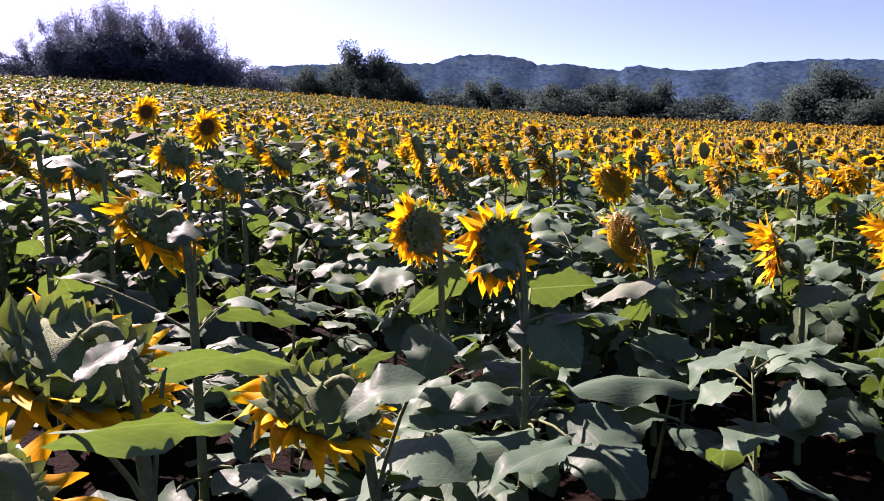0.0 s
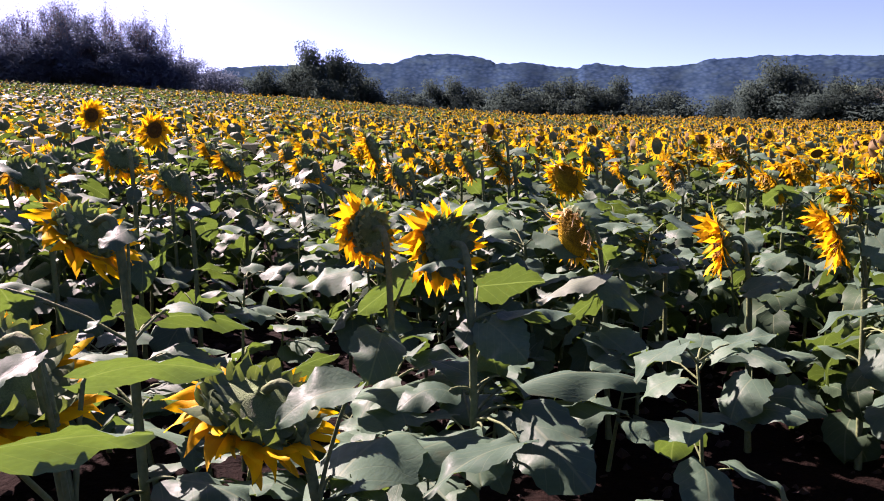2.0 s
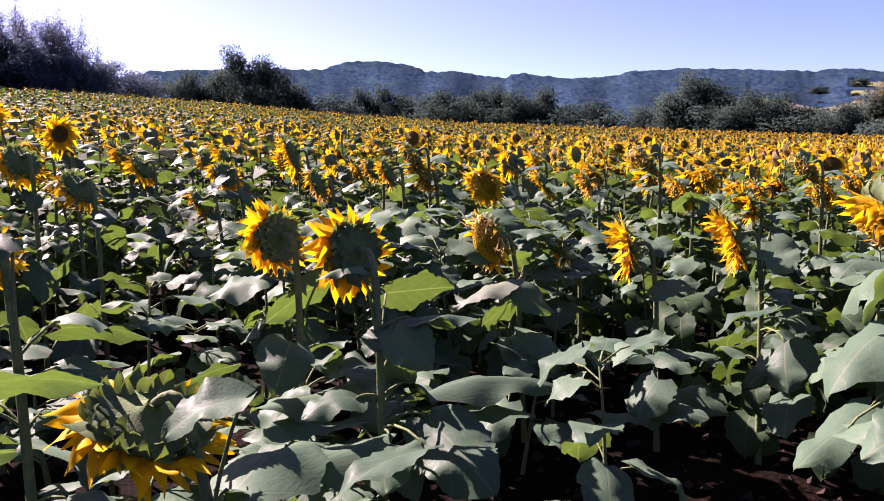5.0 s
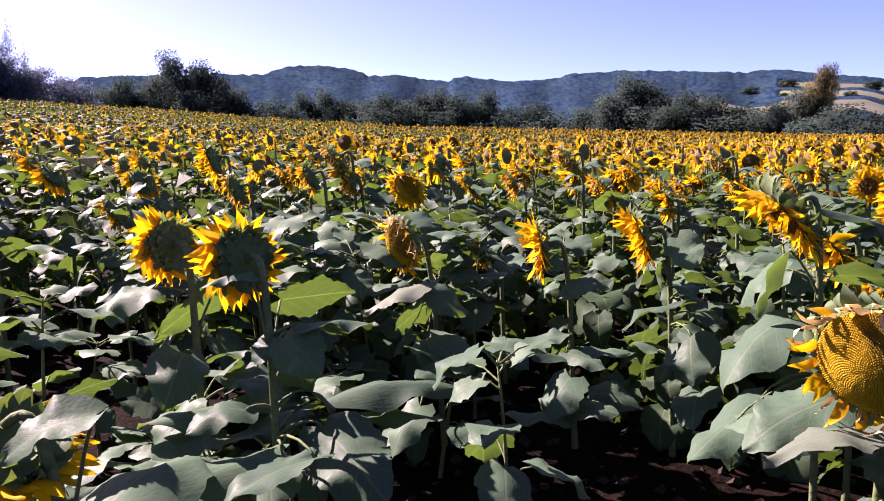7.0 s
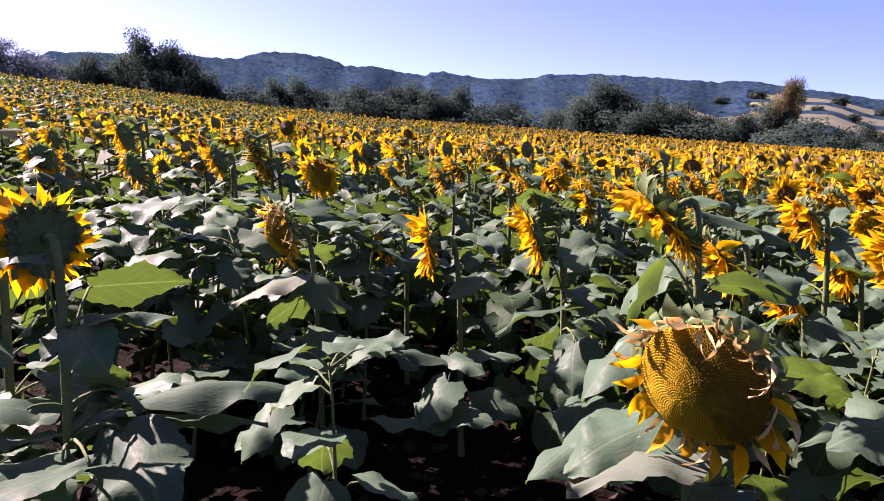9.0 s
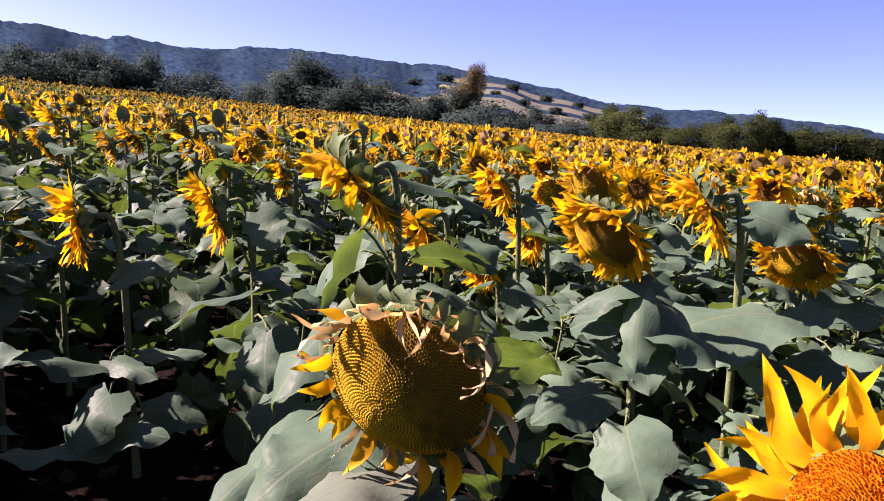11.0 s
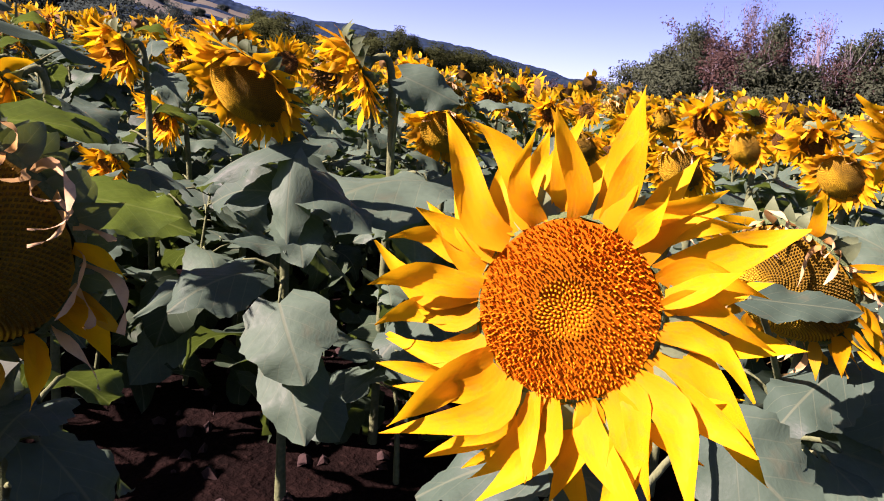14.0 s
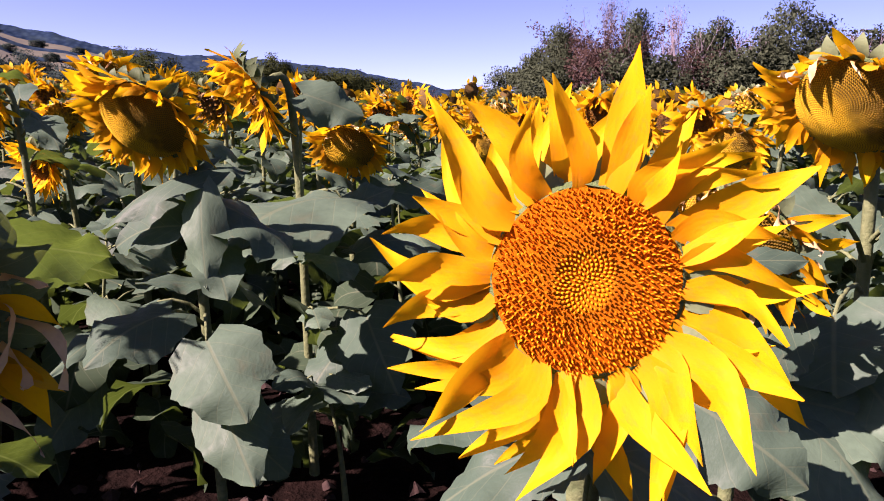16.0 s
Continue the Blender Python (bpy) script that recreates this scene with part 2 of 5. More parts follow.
# ---- mesh helpers ----
def mesh(name, verts, faces, mats, smooth=True, uvs=None, index=None):
    me = bpy.data.meshes.new(name)
    me.from_pydata([tuple(p) for p in verts], [], [tuple(f) for f in faces])
    for m in mats if isinstance(mats, (list, tuple)) else [mats]:
        me.materials.append(m)
    if smooth:
        me.polygons.foreach_set("use_smooth", [True] * len(me.polygons))
    if index is not None:
        me.polygons.foreach_set("material_index", index)
    if uvs is not None:
        layer = me.uv_layers.new(name="UVMap")
        loops = np.empty(len(me.loops), dtype=np.int32)
        me.loops.foreach_get("vertex_index", loops)
        layer.data.foreach_set("uv", np.asarray(uvs, dtype=np.float32)[loops].ravel())
    me.update()
    return me


def part(name, me, parent, m=None, label=""):
    ob = new(name, me)
    ob.parent = parent
    if m is not None:
        ob.matrix_basis = m
    return tagged(ob, label)


def frame_of(origin, z, up=(0, 0, 1)):
    """A pose whose z axis is z and whose y axis leans to up."""
    z = Vector(z).normalized()
    x = Vector(up).cross(z)
    if x.length < 1e-4:
        x = Vector((1, 0, 0))
    x.normalize()
    y = z.cross(x)
    return Matrix(((x[0], y[0], z[0], origin[0]), (x[1], y[1], z[1], origin[1]), (x[2], y[2], z[2], origin[2]), (0, 0, 0, 1)))


def tube(points, radii, sides=7):
    """Verts and faces of a tapered tube along points, closed at its end."""
    verts, faces = [], []
    pts = [Vector(p) for p in points]
    for i, p in enumerate(pts):
        d = (pts[min(i + 1, len(pts) - 1)] - pts[max(i - 1, 0)]).normalized()
        a = d.cross(Vector((0.31, 0.95, 0.07))).normalized()
        b = d.cross(a)
        for k in range(sides):
            w = 2 * math.pi * k / sides
            verts.append(p + (a * math.cos(w) + b * math.sin(w)) * radii[i])
    for i in range(len(pts) - 1):
        for k in range(sides):
            j = (k + 1) % sides
            faces.append((i * sides + k, i * sides + j, (i + 1) * sides + j, (i + 1) * sides + k))
    faces.append(tuple((len(pts) - 1) * sides + k for k in range(sides)))
    return verts, faces


def joined(pieces):
    """Joins (verts, faces) pairs."""
    verts, faces = [], []
    for v, f in pieces:
        o = len(verts)
        verts += list(v)
        faces += [tuple(i + o for i in face) for face in f]
    return verts, faces


def bezier(a, b, c, d, n):
    a, b, c, d = Vector(a), Vector(b), Vector(c), Vector(d)
    out = []
    for i in range(n + 1):
        t = i / n
        s = 1 - t
        out.append(a * s ** 3 + b * (3 * s * s * t) + c * (3 * s * t * t) + d * t ** 3)
    return out


# ---- the lie of the land ----
EDGE = 65.0
EDGE_RISE = [(-180, 1.5), (-70, 3.4), (-35, 4.2), (-28, 4.2), (-20, 4.0), (-12, 3.6), (-4, 3.0), (5, 2.45), (13, 2.2), (26, 1.7), (39, 1.2), (51, 0.6), (64, 0.1), (90, 0.0), (120, 0.0), (180, 1.5)]
SKYLINE = [(-180, 2.5), (-60, 4.5), (-24, 5.0), (-20.1, 5.1), (-18.4, 5.3), (-17.7, 5.65), (-15, 5.9), (-8.7, 6.2), (-5.4, 6.2), (-4.6, 6.6), (-3.3, 6.9), (-1.2, 6.95), (0.9, 6.75), (2.6, 6.3), (5.0, 6.25), (7, 5.95), (8.9, 5.75), (9.2, 6.15), (12.5, 5.82), (16.4, 5.75), (18.2, 6.2), (21.6, 6.32), (26, 6.15), (30, 5.85), (33, 5.9), (36, 5.45), (39, 5.0), (42.5, 4.5), (45.3, 3.8), (50, 3.45), (53.8, 3.45), (58.5, 3.1), (62.5, 2.75), (66, 2.1), (70, 1.4), (76, 0.6), (110, 0.5), (180, 2.5)]
HILL = 900.0


def smooth_step(x, a, b):
    t = np.clip((x - a) / (b - a), 0, 1)
    return t * t * (3 - 2 * t)


def ground_height(x, y):
    x, y = np.asarray(x, dtype=float), np.asarray(y, dtype=float)
    d = np.hypot(x, y)
    az = np.degrees(np.arctan2(x, y))
    rise = np.interp(az, *zip(*EDGE_RISE))
    top = 0.15 + EDGE * np.tan(np.radians(rise))
    field = top * np.clip(d / EDGE, 0, 1) ** 1.25
    dip = -5.0 * smooth_step(d, 70, 105)
    crest = HILL * np.tan(np.radians(np.interp(az, *zip(*SKYLINE)))) - 3.0
    fold = np.sin(az * 0.55) * 0.10 + np.sin(az * 1.3 + 2) * 0.05
    up = np.clip((d - 220) / (HILL - 220), 0, 1)
    hill = (crest - top + 5.0) * (up ** 1.15 + fold * up * (1 - up) * 1.4) - 0.02 * np.clip(d - HILL, 0, None)
    return field + dip + hill


def height(x, y):
    return float(ground_height(x, y))


def build_ground():
    rings = np.concatenate([np.linspace(0.25, 8, 40), np.geomspace(8.4, 2600, 110)])
    count = 260
    az = np.linspace(0, 2 * np.pi, count, endpoint=False)
    r, a = np.meshgrid(rings, az, indexing="ij")
    x, y = r * np.sin(a), r * np.cos(a)
    z = ground_height(x, y)
    ridged = np.array([noise.noise(Vector((p * 3.1, q * 3.1, 0.3))) * 0.035 + noise.noise(Vector((p * 11, q * 11, 4.3))) * 0.012 for p, q in zip(x[:46].ravel(), y[:46].ravel())]).reshape(x[:46].shape)
    z[:46] += ridged
    verts = [(0, 0, height(0, 0))] + list(zip(x.ravel(), y.ravel(), z.ravel()))
    faces = [(0, 1 + (k + 1) % count, 1 + k) for k in range(count)]
    for i in range(len(rings) - 1):
        for k in range(count):
            j = (k + 1) % count
            faces.append((1 + i * count + k, 1 + i * count + j, 1 + (i + 1) * count + j, 1 + (i + 1) * count + k))
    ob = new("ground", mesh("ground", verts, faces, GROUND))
    tagged(ob, "red-brown tilled soil, plant shade in its colour, running into green valley and hills", "ground", kind="structure")


build_ground()


# ---- leaves, petals and heads, built once and shared ----
def leaf_mesh(seed, along=20, across=8, droop=0.22, holes=0, mat=LEAF):
    """A heart-shaped blade from the origin along +y, 1 long and 1 wide."""
    rnd = random.Random(seed)
    verts, uvs, faces = [], [], []
    ph, ph2, twist = rnd.uniform(0, 6), rnd.uniform(0, 6), rnd.uniform(-0.45, 0.45)
    fold = rnd.uniform(-0.30, 0.45)
    for i in range(along + 1):
        u = i / along
        w = 1.10 * (u * 0.98 + 0.02) ** 0.45 * (1.004 - u) ** 0.80
        for k in range(across + 1):
            s = 2 * k / across - 1
            edge = abs(s)
            tooth = 1 + ((0.05 if i % 2 else -0.04) + rnd.uniform(-0.04, 0.04)) * (edge > 0.9)
            x = s * w * tooth
            y = u - 0.15 * edge ** 1.4 * (1 - u) ** 5
            z = droop * (0.50 * math.sin(math.pi * u) - 0.40 * u * u) + fold * edge * w - 0.22 * edge * edge * w * (0.5 + u)
            z += edge * (0.085 * math.sin(10 * u + ph + 1.4 * s) + 0.035 * math.sin(21 * u + ph2 + 2 * s)) + 0.02 * math.sin(14 * u + ph2) * s + twist * s * w * u
            verts.append((x, y, z))
            uvs.append((0.5 + 0.5 * s * w * 2, u))
    for i in range(along):
        for k in range(across):
            a = i * (across + 1) + k
            faces.append((a, a + 1, a + across + 2, a + across + 1))
    for _ in range(holes):
        # a notch eaten into the margin
        i, k = rnd.randrange(4, along - 2), rnd.choice([0, across])
        for di, pull in ((-1, 0.12), (0, 0.32), (1, 0.16)):
            a = (i + di) * (across + 1) + k
            b = a + (1 if k == 0 else -1)
            verts[a] = tuple(p + (q - p) * pull * 2 for p, q in zip(verts[a], verts[b]))
    return mesh("leaf", verts, faces, mat, uvs=uvs)


LEAVES = [leaf_mesh(n, droop=d, holes=h) for n, (d, h) in enumerate([(0.10, 0), (0.25, 1), (0.40, 0), (0.02, 2), (0.18, 0), (0.32, 2), (0.48, 0), (0.15, 1), (0.28, 0), (0.08, 1)])]
LEAVES_FEW = [leaf_mesh(n, 12, 6, d, h) for n, (d, h) in enumerate([(0.10, 0), (0.25, 1), (0.40, 0), (0.02, 1), (0.18, 0), (0.32, 1), (0.48, 0), (0.15, 1), (0.28, 0), (0.08, 1)])]
LEAVES_PALE = [leaf_mesh(40 + n, droop=d, holes=1, mat=LEAF_PALE) for n, d in enumerate([0.15, 0.30])]
LEAVES_MID = [leaf_mesh(20 + n, 8, 4, d) for n, d in enumerate([0.15, 0.3, 0.4, 0.2])]


def petal_shape(seed, kind, along=7, across=2):
    """Verts, faces and uvs of a petal along +y, 1 long; z is the way the head faces."""
    rnd = random.Random(seed)
    verts, uvs, faces = [], [], []
    if kind == "fresh":
        wide, curl, bend, tw = rnd.uniform(0.27, 0.36), rnd.uniform(-0.6, 0.8), rnd.uniform(-0.35, 0.35), rnd.uniform(-0.9, 0.9)
    elif kind == "bloom":
        wide, curl, bend, tw = rnd.uniform(0.27, 0.35), rnd.uniform(-0.6, 0.9), rnd.uniform(-0.6, 0.6), rnd.uniform(-0.9, 0.9)
    elif kind == "old":
        wide, curl, bend, tw = rnd.uniform(0.25, 0.34), rnd.uniform(-0.1, 0.9), rnd.uniform(-0.3, 0.3), rnd.uniform(-1.3, 1.3)
    else:
        wide, curl, bend, tw = rnd.uniform(0.10, 0.17), rnd.uniform(0.7, 2.6), rnd.uniform(-0.6, 0.6), rnd.uniform(-3.6, 3.6)
    wave, phase = rnd.uniform(0.02, 0.055) * (1.8 if kind == "dry" else 1.0), rnd.uniform(0, 6)
    p, heading = Vector((0, 0, 0)), 0.0
    for i in range(along + 1):
        u = i / along
        if kind == "bloom":
            w = wide * (0.55 + 0.50 * math.sin(math.pi * min(1.0, u * 0.86))) * (1 - u ** 2.7) * 0.5 + 0.004
        else:
            w = wide * (0.62 + 0.50 * math.sin(math.pi * min(1.0, u * 0.95) ** 0.8)) * (1 - u ** 2.4) * 0.5 + 0.004
        if i:
            heading += curl / along * (0.5 + u)
            p = p + Vector((bend / along * (2.2 * u - 0.5 + 0.7 * math.sin(5 * u + phase)), math.cos(heading) / along, math.sin(heading) / along))
        roll = tw * u * u
        for k in range(across + 1):
            s = 2 * k / across - 1
            cup = 0.20 * s * s * w * (0.4 + u) + wave * s * math.sin(8 * u + phase)
            verts.append(p + Vector((s * w * math.cos(roll), -math.sin(heading) * cup, s * w * math.sin(roll) + math.cos(heading) * cup + 0.006 * math.sin(u * 9 + s * 3))))
            uvs.append((0.5 + 0.5 * s, u))
    for i in range(along):
        for k in range(across):
            a = i * (across + 1) + k
            faces.append((a, a + 1, a + across + 2, a + across + 1))
    return verts, faces, uvs


PETAL_SHAPES = {kind: [petal_shape(60 + n, kind, 8, 4) for n in range(7)] for kind in ("fresh", "bloom", "old", "dry")}
PETAL_COARSE = {kind: [petal_shape(60 + n, kind, 4) for n in range(7)] for kind in PETAL_SHAPES}
PETAL_MATS = {"fresh": PETAL, "bloom": PETAL, "old": PETAL_OLD, "dry": PETAL_DRY}
PETAL_MESHES = {kind: [mesh("petal", *s[:2], PETAL_MATS[kind], uvs=s[2]) for s in shapes] for kind, shapes in PETAL_SHAPES.items()}


def bract_shape(seed):
    """A broad green scale that narrows to a long, curling point; 1 long along +y."""
    rnd = random.Random(seed)
    verts, faces, uvs = [], [], []
    rows = 7
    curl, twist = rnd.uniform(0.4, 2.4), rnd.uniform(-0.5, 0.5)
    p, h = Vector((0, 0, -0.03)), 0.30
    for i in range(rows):
        u = i / (rows - 1)
        w = 0.27 * (1 - u) ** 1.4 * (1 + 3.0 * u) + 0.006
        if i:
            h -= curl / (rows - 1) * (0.3 + 1.6 * u)
            p = p + Vector((0.05 * twist * u, math.cos(h) / (rows - 1), math.sin(h) / (rows - 1)))
        for k in (-1, 0, 1):
            verts.append(p + Vector((k * w, 0, 0.22 * w * k * k + twist * k * w * u)))
            uvs.append((0.5 + 0.5 * k, u))
        if i:
            a = 3 * i
            faces += [(a - 3, a - 2, a + 1, a), (a - 2, a - 1, a + 2, a + 1)]
    return verts, faces, uvs


BRACT_SHAPES = [bract_shape(90 + n) for n in range(5)]


def dome(u, bulge):
    """Height of the disc at u radii from its middle, in radii."""
    return bulge * (1 - u * u) - 0.10 * max(0, 1 - (u / 0.35) ** 2) * (bulge < 0.2)


def disc_mesh(kind, count, seed):
    """Florets or seeds in their spiral on a bulging bed; 1 is the disc's radius."""
    rnd = random.Random(seed)
    bulge = {"young": 0.10, "fresh": 0.16, "mature": 0.52, "dry": 0.40}[kind]
    verts, faces, index = [], [], []
    rings, seg = 6, 20
    verts.append((0, 0, dome(0, bulge) - 0.02))
    for i in range(1, rings + 1):
        u = i / rings
        for k in range(seg):
            w = 2 * math.pi * k / seg
            verts.append((u * math.cos(w), u * math.sin(w), dome(u, bulge) - 0.02))
    for k in range(seg):
        faces.append((0, 1 + k, 1 + (k + 1) % seg))
    for i in range(rings - 1):
        for k in range(seg):
            a, b = 1 + i * seg + k, 1 + i * seg + (k + 1) % seg
            faces.append((a, a + seg, b + seg, b))
    index += [1] * len(faces)
    size = 1.0 / math.sqrt(count)
    for n in range(count):
        u = math.sqrt((n + 0.5) / count) * 0.985
        w = n * 2.399963
        if kind == "young" and u > 0.36:
            w += rnd.gauss(0, 0.5 * size)
            u += rnd.gauss(0, 0.3 * size)
        c = Vector((u * math.cos(w), u * math.sin(w), dome(u, bulge)))
        out = Vector((math.cos(w), math.sin(w), 0))
        nrm = (Vector((0, 0, 1)) + out * (2 * bulge * u)).normalized()
        side = nrm.cross(out).normalized()
        fwd = side.cross(nrm)
        if kind == "young":
            tall = size * (0.6 if u < 0.36 else rnd.uniform(1.0, 2.1) * min(1.0, (u - 0.28) * 4))
            lean = (out * rnd.uniform(-0.2, 0.5) + side * rnd.uniform(-0.6, 0.6)) * size * (0 if u < 0.36 else 1)
            wide = size * (0.80 if u < 0.36 else 0.56)
        else:
            tall = size * (rnd.uniform(0.25, 0.75) if kind == "mature" else rnd.uniform(0.6, 1.7))
            lean = (side * rnd.uniform(-0.4, 0.4) + fwd * rnd.uniform(-0.2, 0.4)) * size
            wide = size * 0.95
        o = len(verts)
        for q in range(4):
            verts.append(c + (fwd * math.cos(q * math.pi / 2) * 1.15 + side * math.sin(q * math.pi / 2) * 0.8) * wide - nrm * 0.01)
        if kind == "young":
            for q in range(4):
                verts.append(c + (fwd * math.cos(q * math.pi / 2) * 1.15 + side * math.sin(q * math.pi / 2) * 0.8) * wide * (0.55 if u < 0.36 else 0.28) + nrm * tall + lean)
            for q in range(4):
                faces.append((o + q, o + (q + 1) % 4, o + 4 + (q + 1) % 4, o + 4 + q))
            faces.append((o + 4, o + 5, o + 6, o + 7))
            index += [0] * 5
        else:
            verts.append(c + nrm * tall + lean)
            faces += [(o + q, o + (q + 1) % 4, o + 4) for q in range(4)]
            index += [0] * 4
    bed = {"young": FLORET_BED, "fresh": SEED_BED, "mature": OCHRE_BED, "dry": SEED_BED}[kind]
    mat = {"young": DISC_YOUNG, "fresh": DISC_FRESH, "mature": DISC_MATURE, "dry": DISC_DRY}[kind]
    return mesh("disc", verts, faces, [mat, bed], smooth=False, index=index)


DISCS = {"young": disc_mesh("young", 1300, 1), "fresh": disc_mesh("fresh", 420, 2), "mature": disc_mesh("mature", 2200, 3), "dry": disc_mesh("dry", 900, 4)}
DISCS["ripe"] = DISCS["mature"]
DISCS["ruffled"] = DISCS["fresh"]
DISCS["wilted"] = DISCS["dry"]
DISCS_MID = {k: disc_mesh(k, 46, 5) for k in ("fresh", "mature", "dry")}
DISCS_MID["young"] = DISCS_MID["fresh"]
DISCS_MID["ripe"] = DISCS_MID["mature"]
DISCS_MID["ruffled"] = DISCS_MID["fresh"]
DISCS_MID["wilted"] = DISCS_MID["dry"]


def receptacle_mesh():
    """The green back of a head, 1 is the disc's radius."""
    verts, faces = [], []
    prof = [(1.0, -0.02), (1.07, -0.05), (1.05, -0.12), (0.96, -0.22), (0.80, -0.30), (0.58, -0.36), (0.36, -0.42), (0.22, -0.52), (0.15, -0.66)]
    seg = 24
    for r, z in prof:
        for k in range(seg):
            w = 2 * math.pi * k / seg
            q = r * (1 + 0.03 * math.sin(5 * w))
            verts.append((q * math.cos(w), q * math.sin(w), z))
    for i in range(len(prof) - 1):
        for k in range(seg):
            j = (k + 1) % seg
            faces.append((i * seg + k, (i + 1) * seg + k, (i + 1) * seg + j, i * seg + j))
    faces.append(tuple(range((len(prof) - 1) * seg, len(prof) * seg)))
    return mesh("head", verts, faces, HEAD_BACK)


RECEPTACLE = receptacle_mesh()


def bracts_mesh(seed, long=0.60, rings=4):
    rnd = random.Random(seed)
    verts, faces, uvs = [], [], []
    for ring, (r, z, count, share) in enumerate([(1.03, -0.06, 19, 1.0), (1.0, -0.14, 18, 0.9), (0.90, -0.23, 16, 0.9), (0.70, -0.32, 12, 0.75)][:rings]):
        for n in range(count):
            v, f, t = rnd.choice(BRACT_SHAPES)
            w = 2 * math.pi * (n + 0.5 * ring + rnd.uniform(-0.25, 0.25)) / count
            m = Matrix.Translation((r * math.cos(w), r * math.sin(w), z)) @ Matrix.Rotation(w - math.pi / 2, 4, "Z") @ Matrix.Rotation(rnd.uniform(-0.75, 0.1), 4, "X") @ Matrix.Scale(long * share * rnd.uniform(0.7, 1.25), 4)
            o = len(verts)
            verts += [m @ Vector(p) for p in v]
            faces += [tuple(i + o for i in q) for q in f]
            uvs += t
    return mesh("calyx", verts, faces, BRACT, uvs=uvs)


BRACTS = [bracts_mesh(n, 0.70) for n in range(3)]
BRACTS_SHORT = [bracts_mesh(n, 0.40, 3) for n in range(3)]
BRACTS_FEW = [bracts_mesh(n, 0.66, 2) for n in range(3)]


def petal_places(kind, radius, rnd):
    """Yields the petal's kind, variant and its pose on a head of that disc radius (metres)."""
    if kind == "young":
        rings = [(1.00, 25, 0.088, -0.04, 0), (0.99, 22, 0.084, 0.14, 0.5), (0.97, 7, 0.064, 0.42, 0.25)]
    elif kind == "fresh":
        rings = [(1.00, 31, 0.102, -0.12, 0), (0.97, 25, 0.092, 0.08, 0.5)]
    elif kind == "ruffled":
        rings = [(1.00, 27, 0.098, 0.10, 0), (0.98, 22, 0.092, 0.60, 0.5), (0.95, 10, 0.070, 0.95, 0.25)]
    elif kind == "wilted":
        rings = [(1.02, 30, 0.088, 0.15, 0), (0.98, 24, 0.084, 0.55, 0.5), (0.95, 8, 0.060, 1.0, 0.25)]
    elif kind == "ripe":
        rings = [(1.03, 35, 0.086, -0.12, 0), (1.0, 27, 0.074, 0.15, 0.5)]
    else:
        rings = [(1.04, 29, 0.072, -0.25, 0), (1.0, 17, 0.060, 0.25, 0.5), (1.02, 19, 0.062, 1.75, 0.3)]
    for r, count, long, tilt, off in rings:
        for n in range(count):
            w = 2 * math.pi * (n + off + rnd.uniform(-0.24, 0.24)) / count
            top = math.sin(w)
            over = tilt > 1.5
            if over and top < 0.45:
                continue
            if kind == "young":
                look_of = "bloom"
            elif kind in ("fresh", "ruffled"):
                look_of = rnd.choice(["fresh", "fresh", "fresh", "fresh", "old"])
            elif kind == "wilted":
                look_of = rnd.choice(["old", "old", "dry", "dry", "fresh"])
            elif kind == "ripe":
                look_of = "dry" if top > 0.6 and rnd.random() < 0.15 else rnd.choice(["fresh", "fresh", "fresh", "old"])
            else:
                look_of = "dry" if over or top > 0.0 and rnd.random() < 0.75 else rnd.choice(["old", "fresh", "fresh", "dry"])
            size = long * rnd.uniform(0.72, 1.12) * (radius / 0.059 if kind == "young" else 0.35 + 0.65 * min(max(radius, 0.07), 0.085) / 0.08 if kind in ("fresh", "ruffled", "wilted") else min(radius, 0.09 if kind == "ripe" else 0.118) / 0.095)
            sag = 0.0 if kind == "young" else -0.45 * math.cos(w)
            flop = 0.0 if kind == "young" or over else (0.50 if kind == "fresh" else 0.80) * max(0.0, top)
            m = Matrix.Translation((r * radius * math.cos(w), r * radius * math.sin(w), -0.004 + 0.005 * off)) @ Matrix.Rotation(w - math.pi / 2 + sag + rnd.uniform(-0.15, 0.15), 4, "Z")
            m = m @ Matrix.Rotation(tilt + flop + rnd.gauss(0, {"young": 0.18, "ruffled": 0.42, "wilted": 0.45}.get(kind, 0.26)), 4, "X") @ Matrix.Rotation(rnd.uniform(-0.3, 0.3) + (math.pi if over else 0.0), 4, "Y") @ Matrix.Diagonal((size * (1.0 if kind == "young" or look_of == "dry" else 1.12), size, size, 1))
            yield look_of, rnd.randrange(7), m


def petals_mesh(kind, radius, seed):
    """All the petals of a head in one mesh, for plants that stay small in view."""
    rnd = random.Random(seed)
    verts, faces, uvs, index = [], [], [], []
    kinds = ["fresh", "old", "dry", "bloom"]
    for look_of, variant, m in petal_places(kind, radius, rnd):
        v, f, t = PETAL_COARSE[look_of][variant]
        o = len(verts)
        verts += [m @ Vector(p) for p in v]
        faces += [tuple(i + o for i in q) for q in f]
        uvs += t
        index += [kinds.index(look_of)] * len(f)
    return mesh("corolla", verts, faces, [PETAL, PETAL_OLD, PETAL_DRY, PETAL], uvs=uvs, index=index)


HEAD_LABELS = {"young": "open bloom with a ring of yellow petals", "fresh": "nodding yellow bloom", "ruffled": "nodding bloom with ruffled yellow petals", "wilted": "hanging head with wilted orange-brown petals", "ripe": "ripening seed head ringed with yellow petals", "mature": "heavy ripening seed head with wilting petals"}


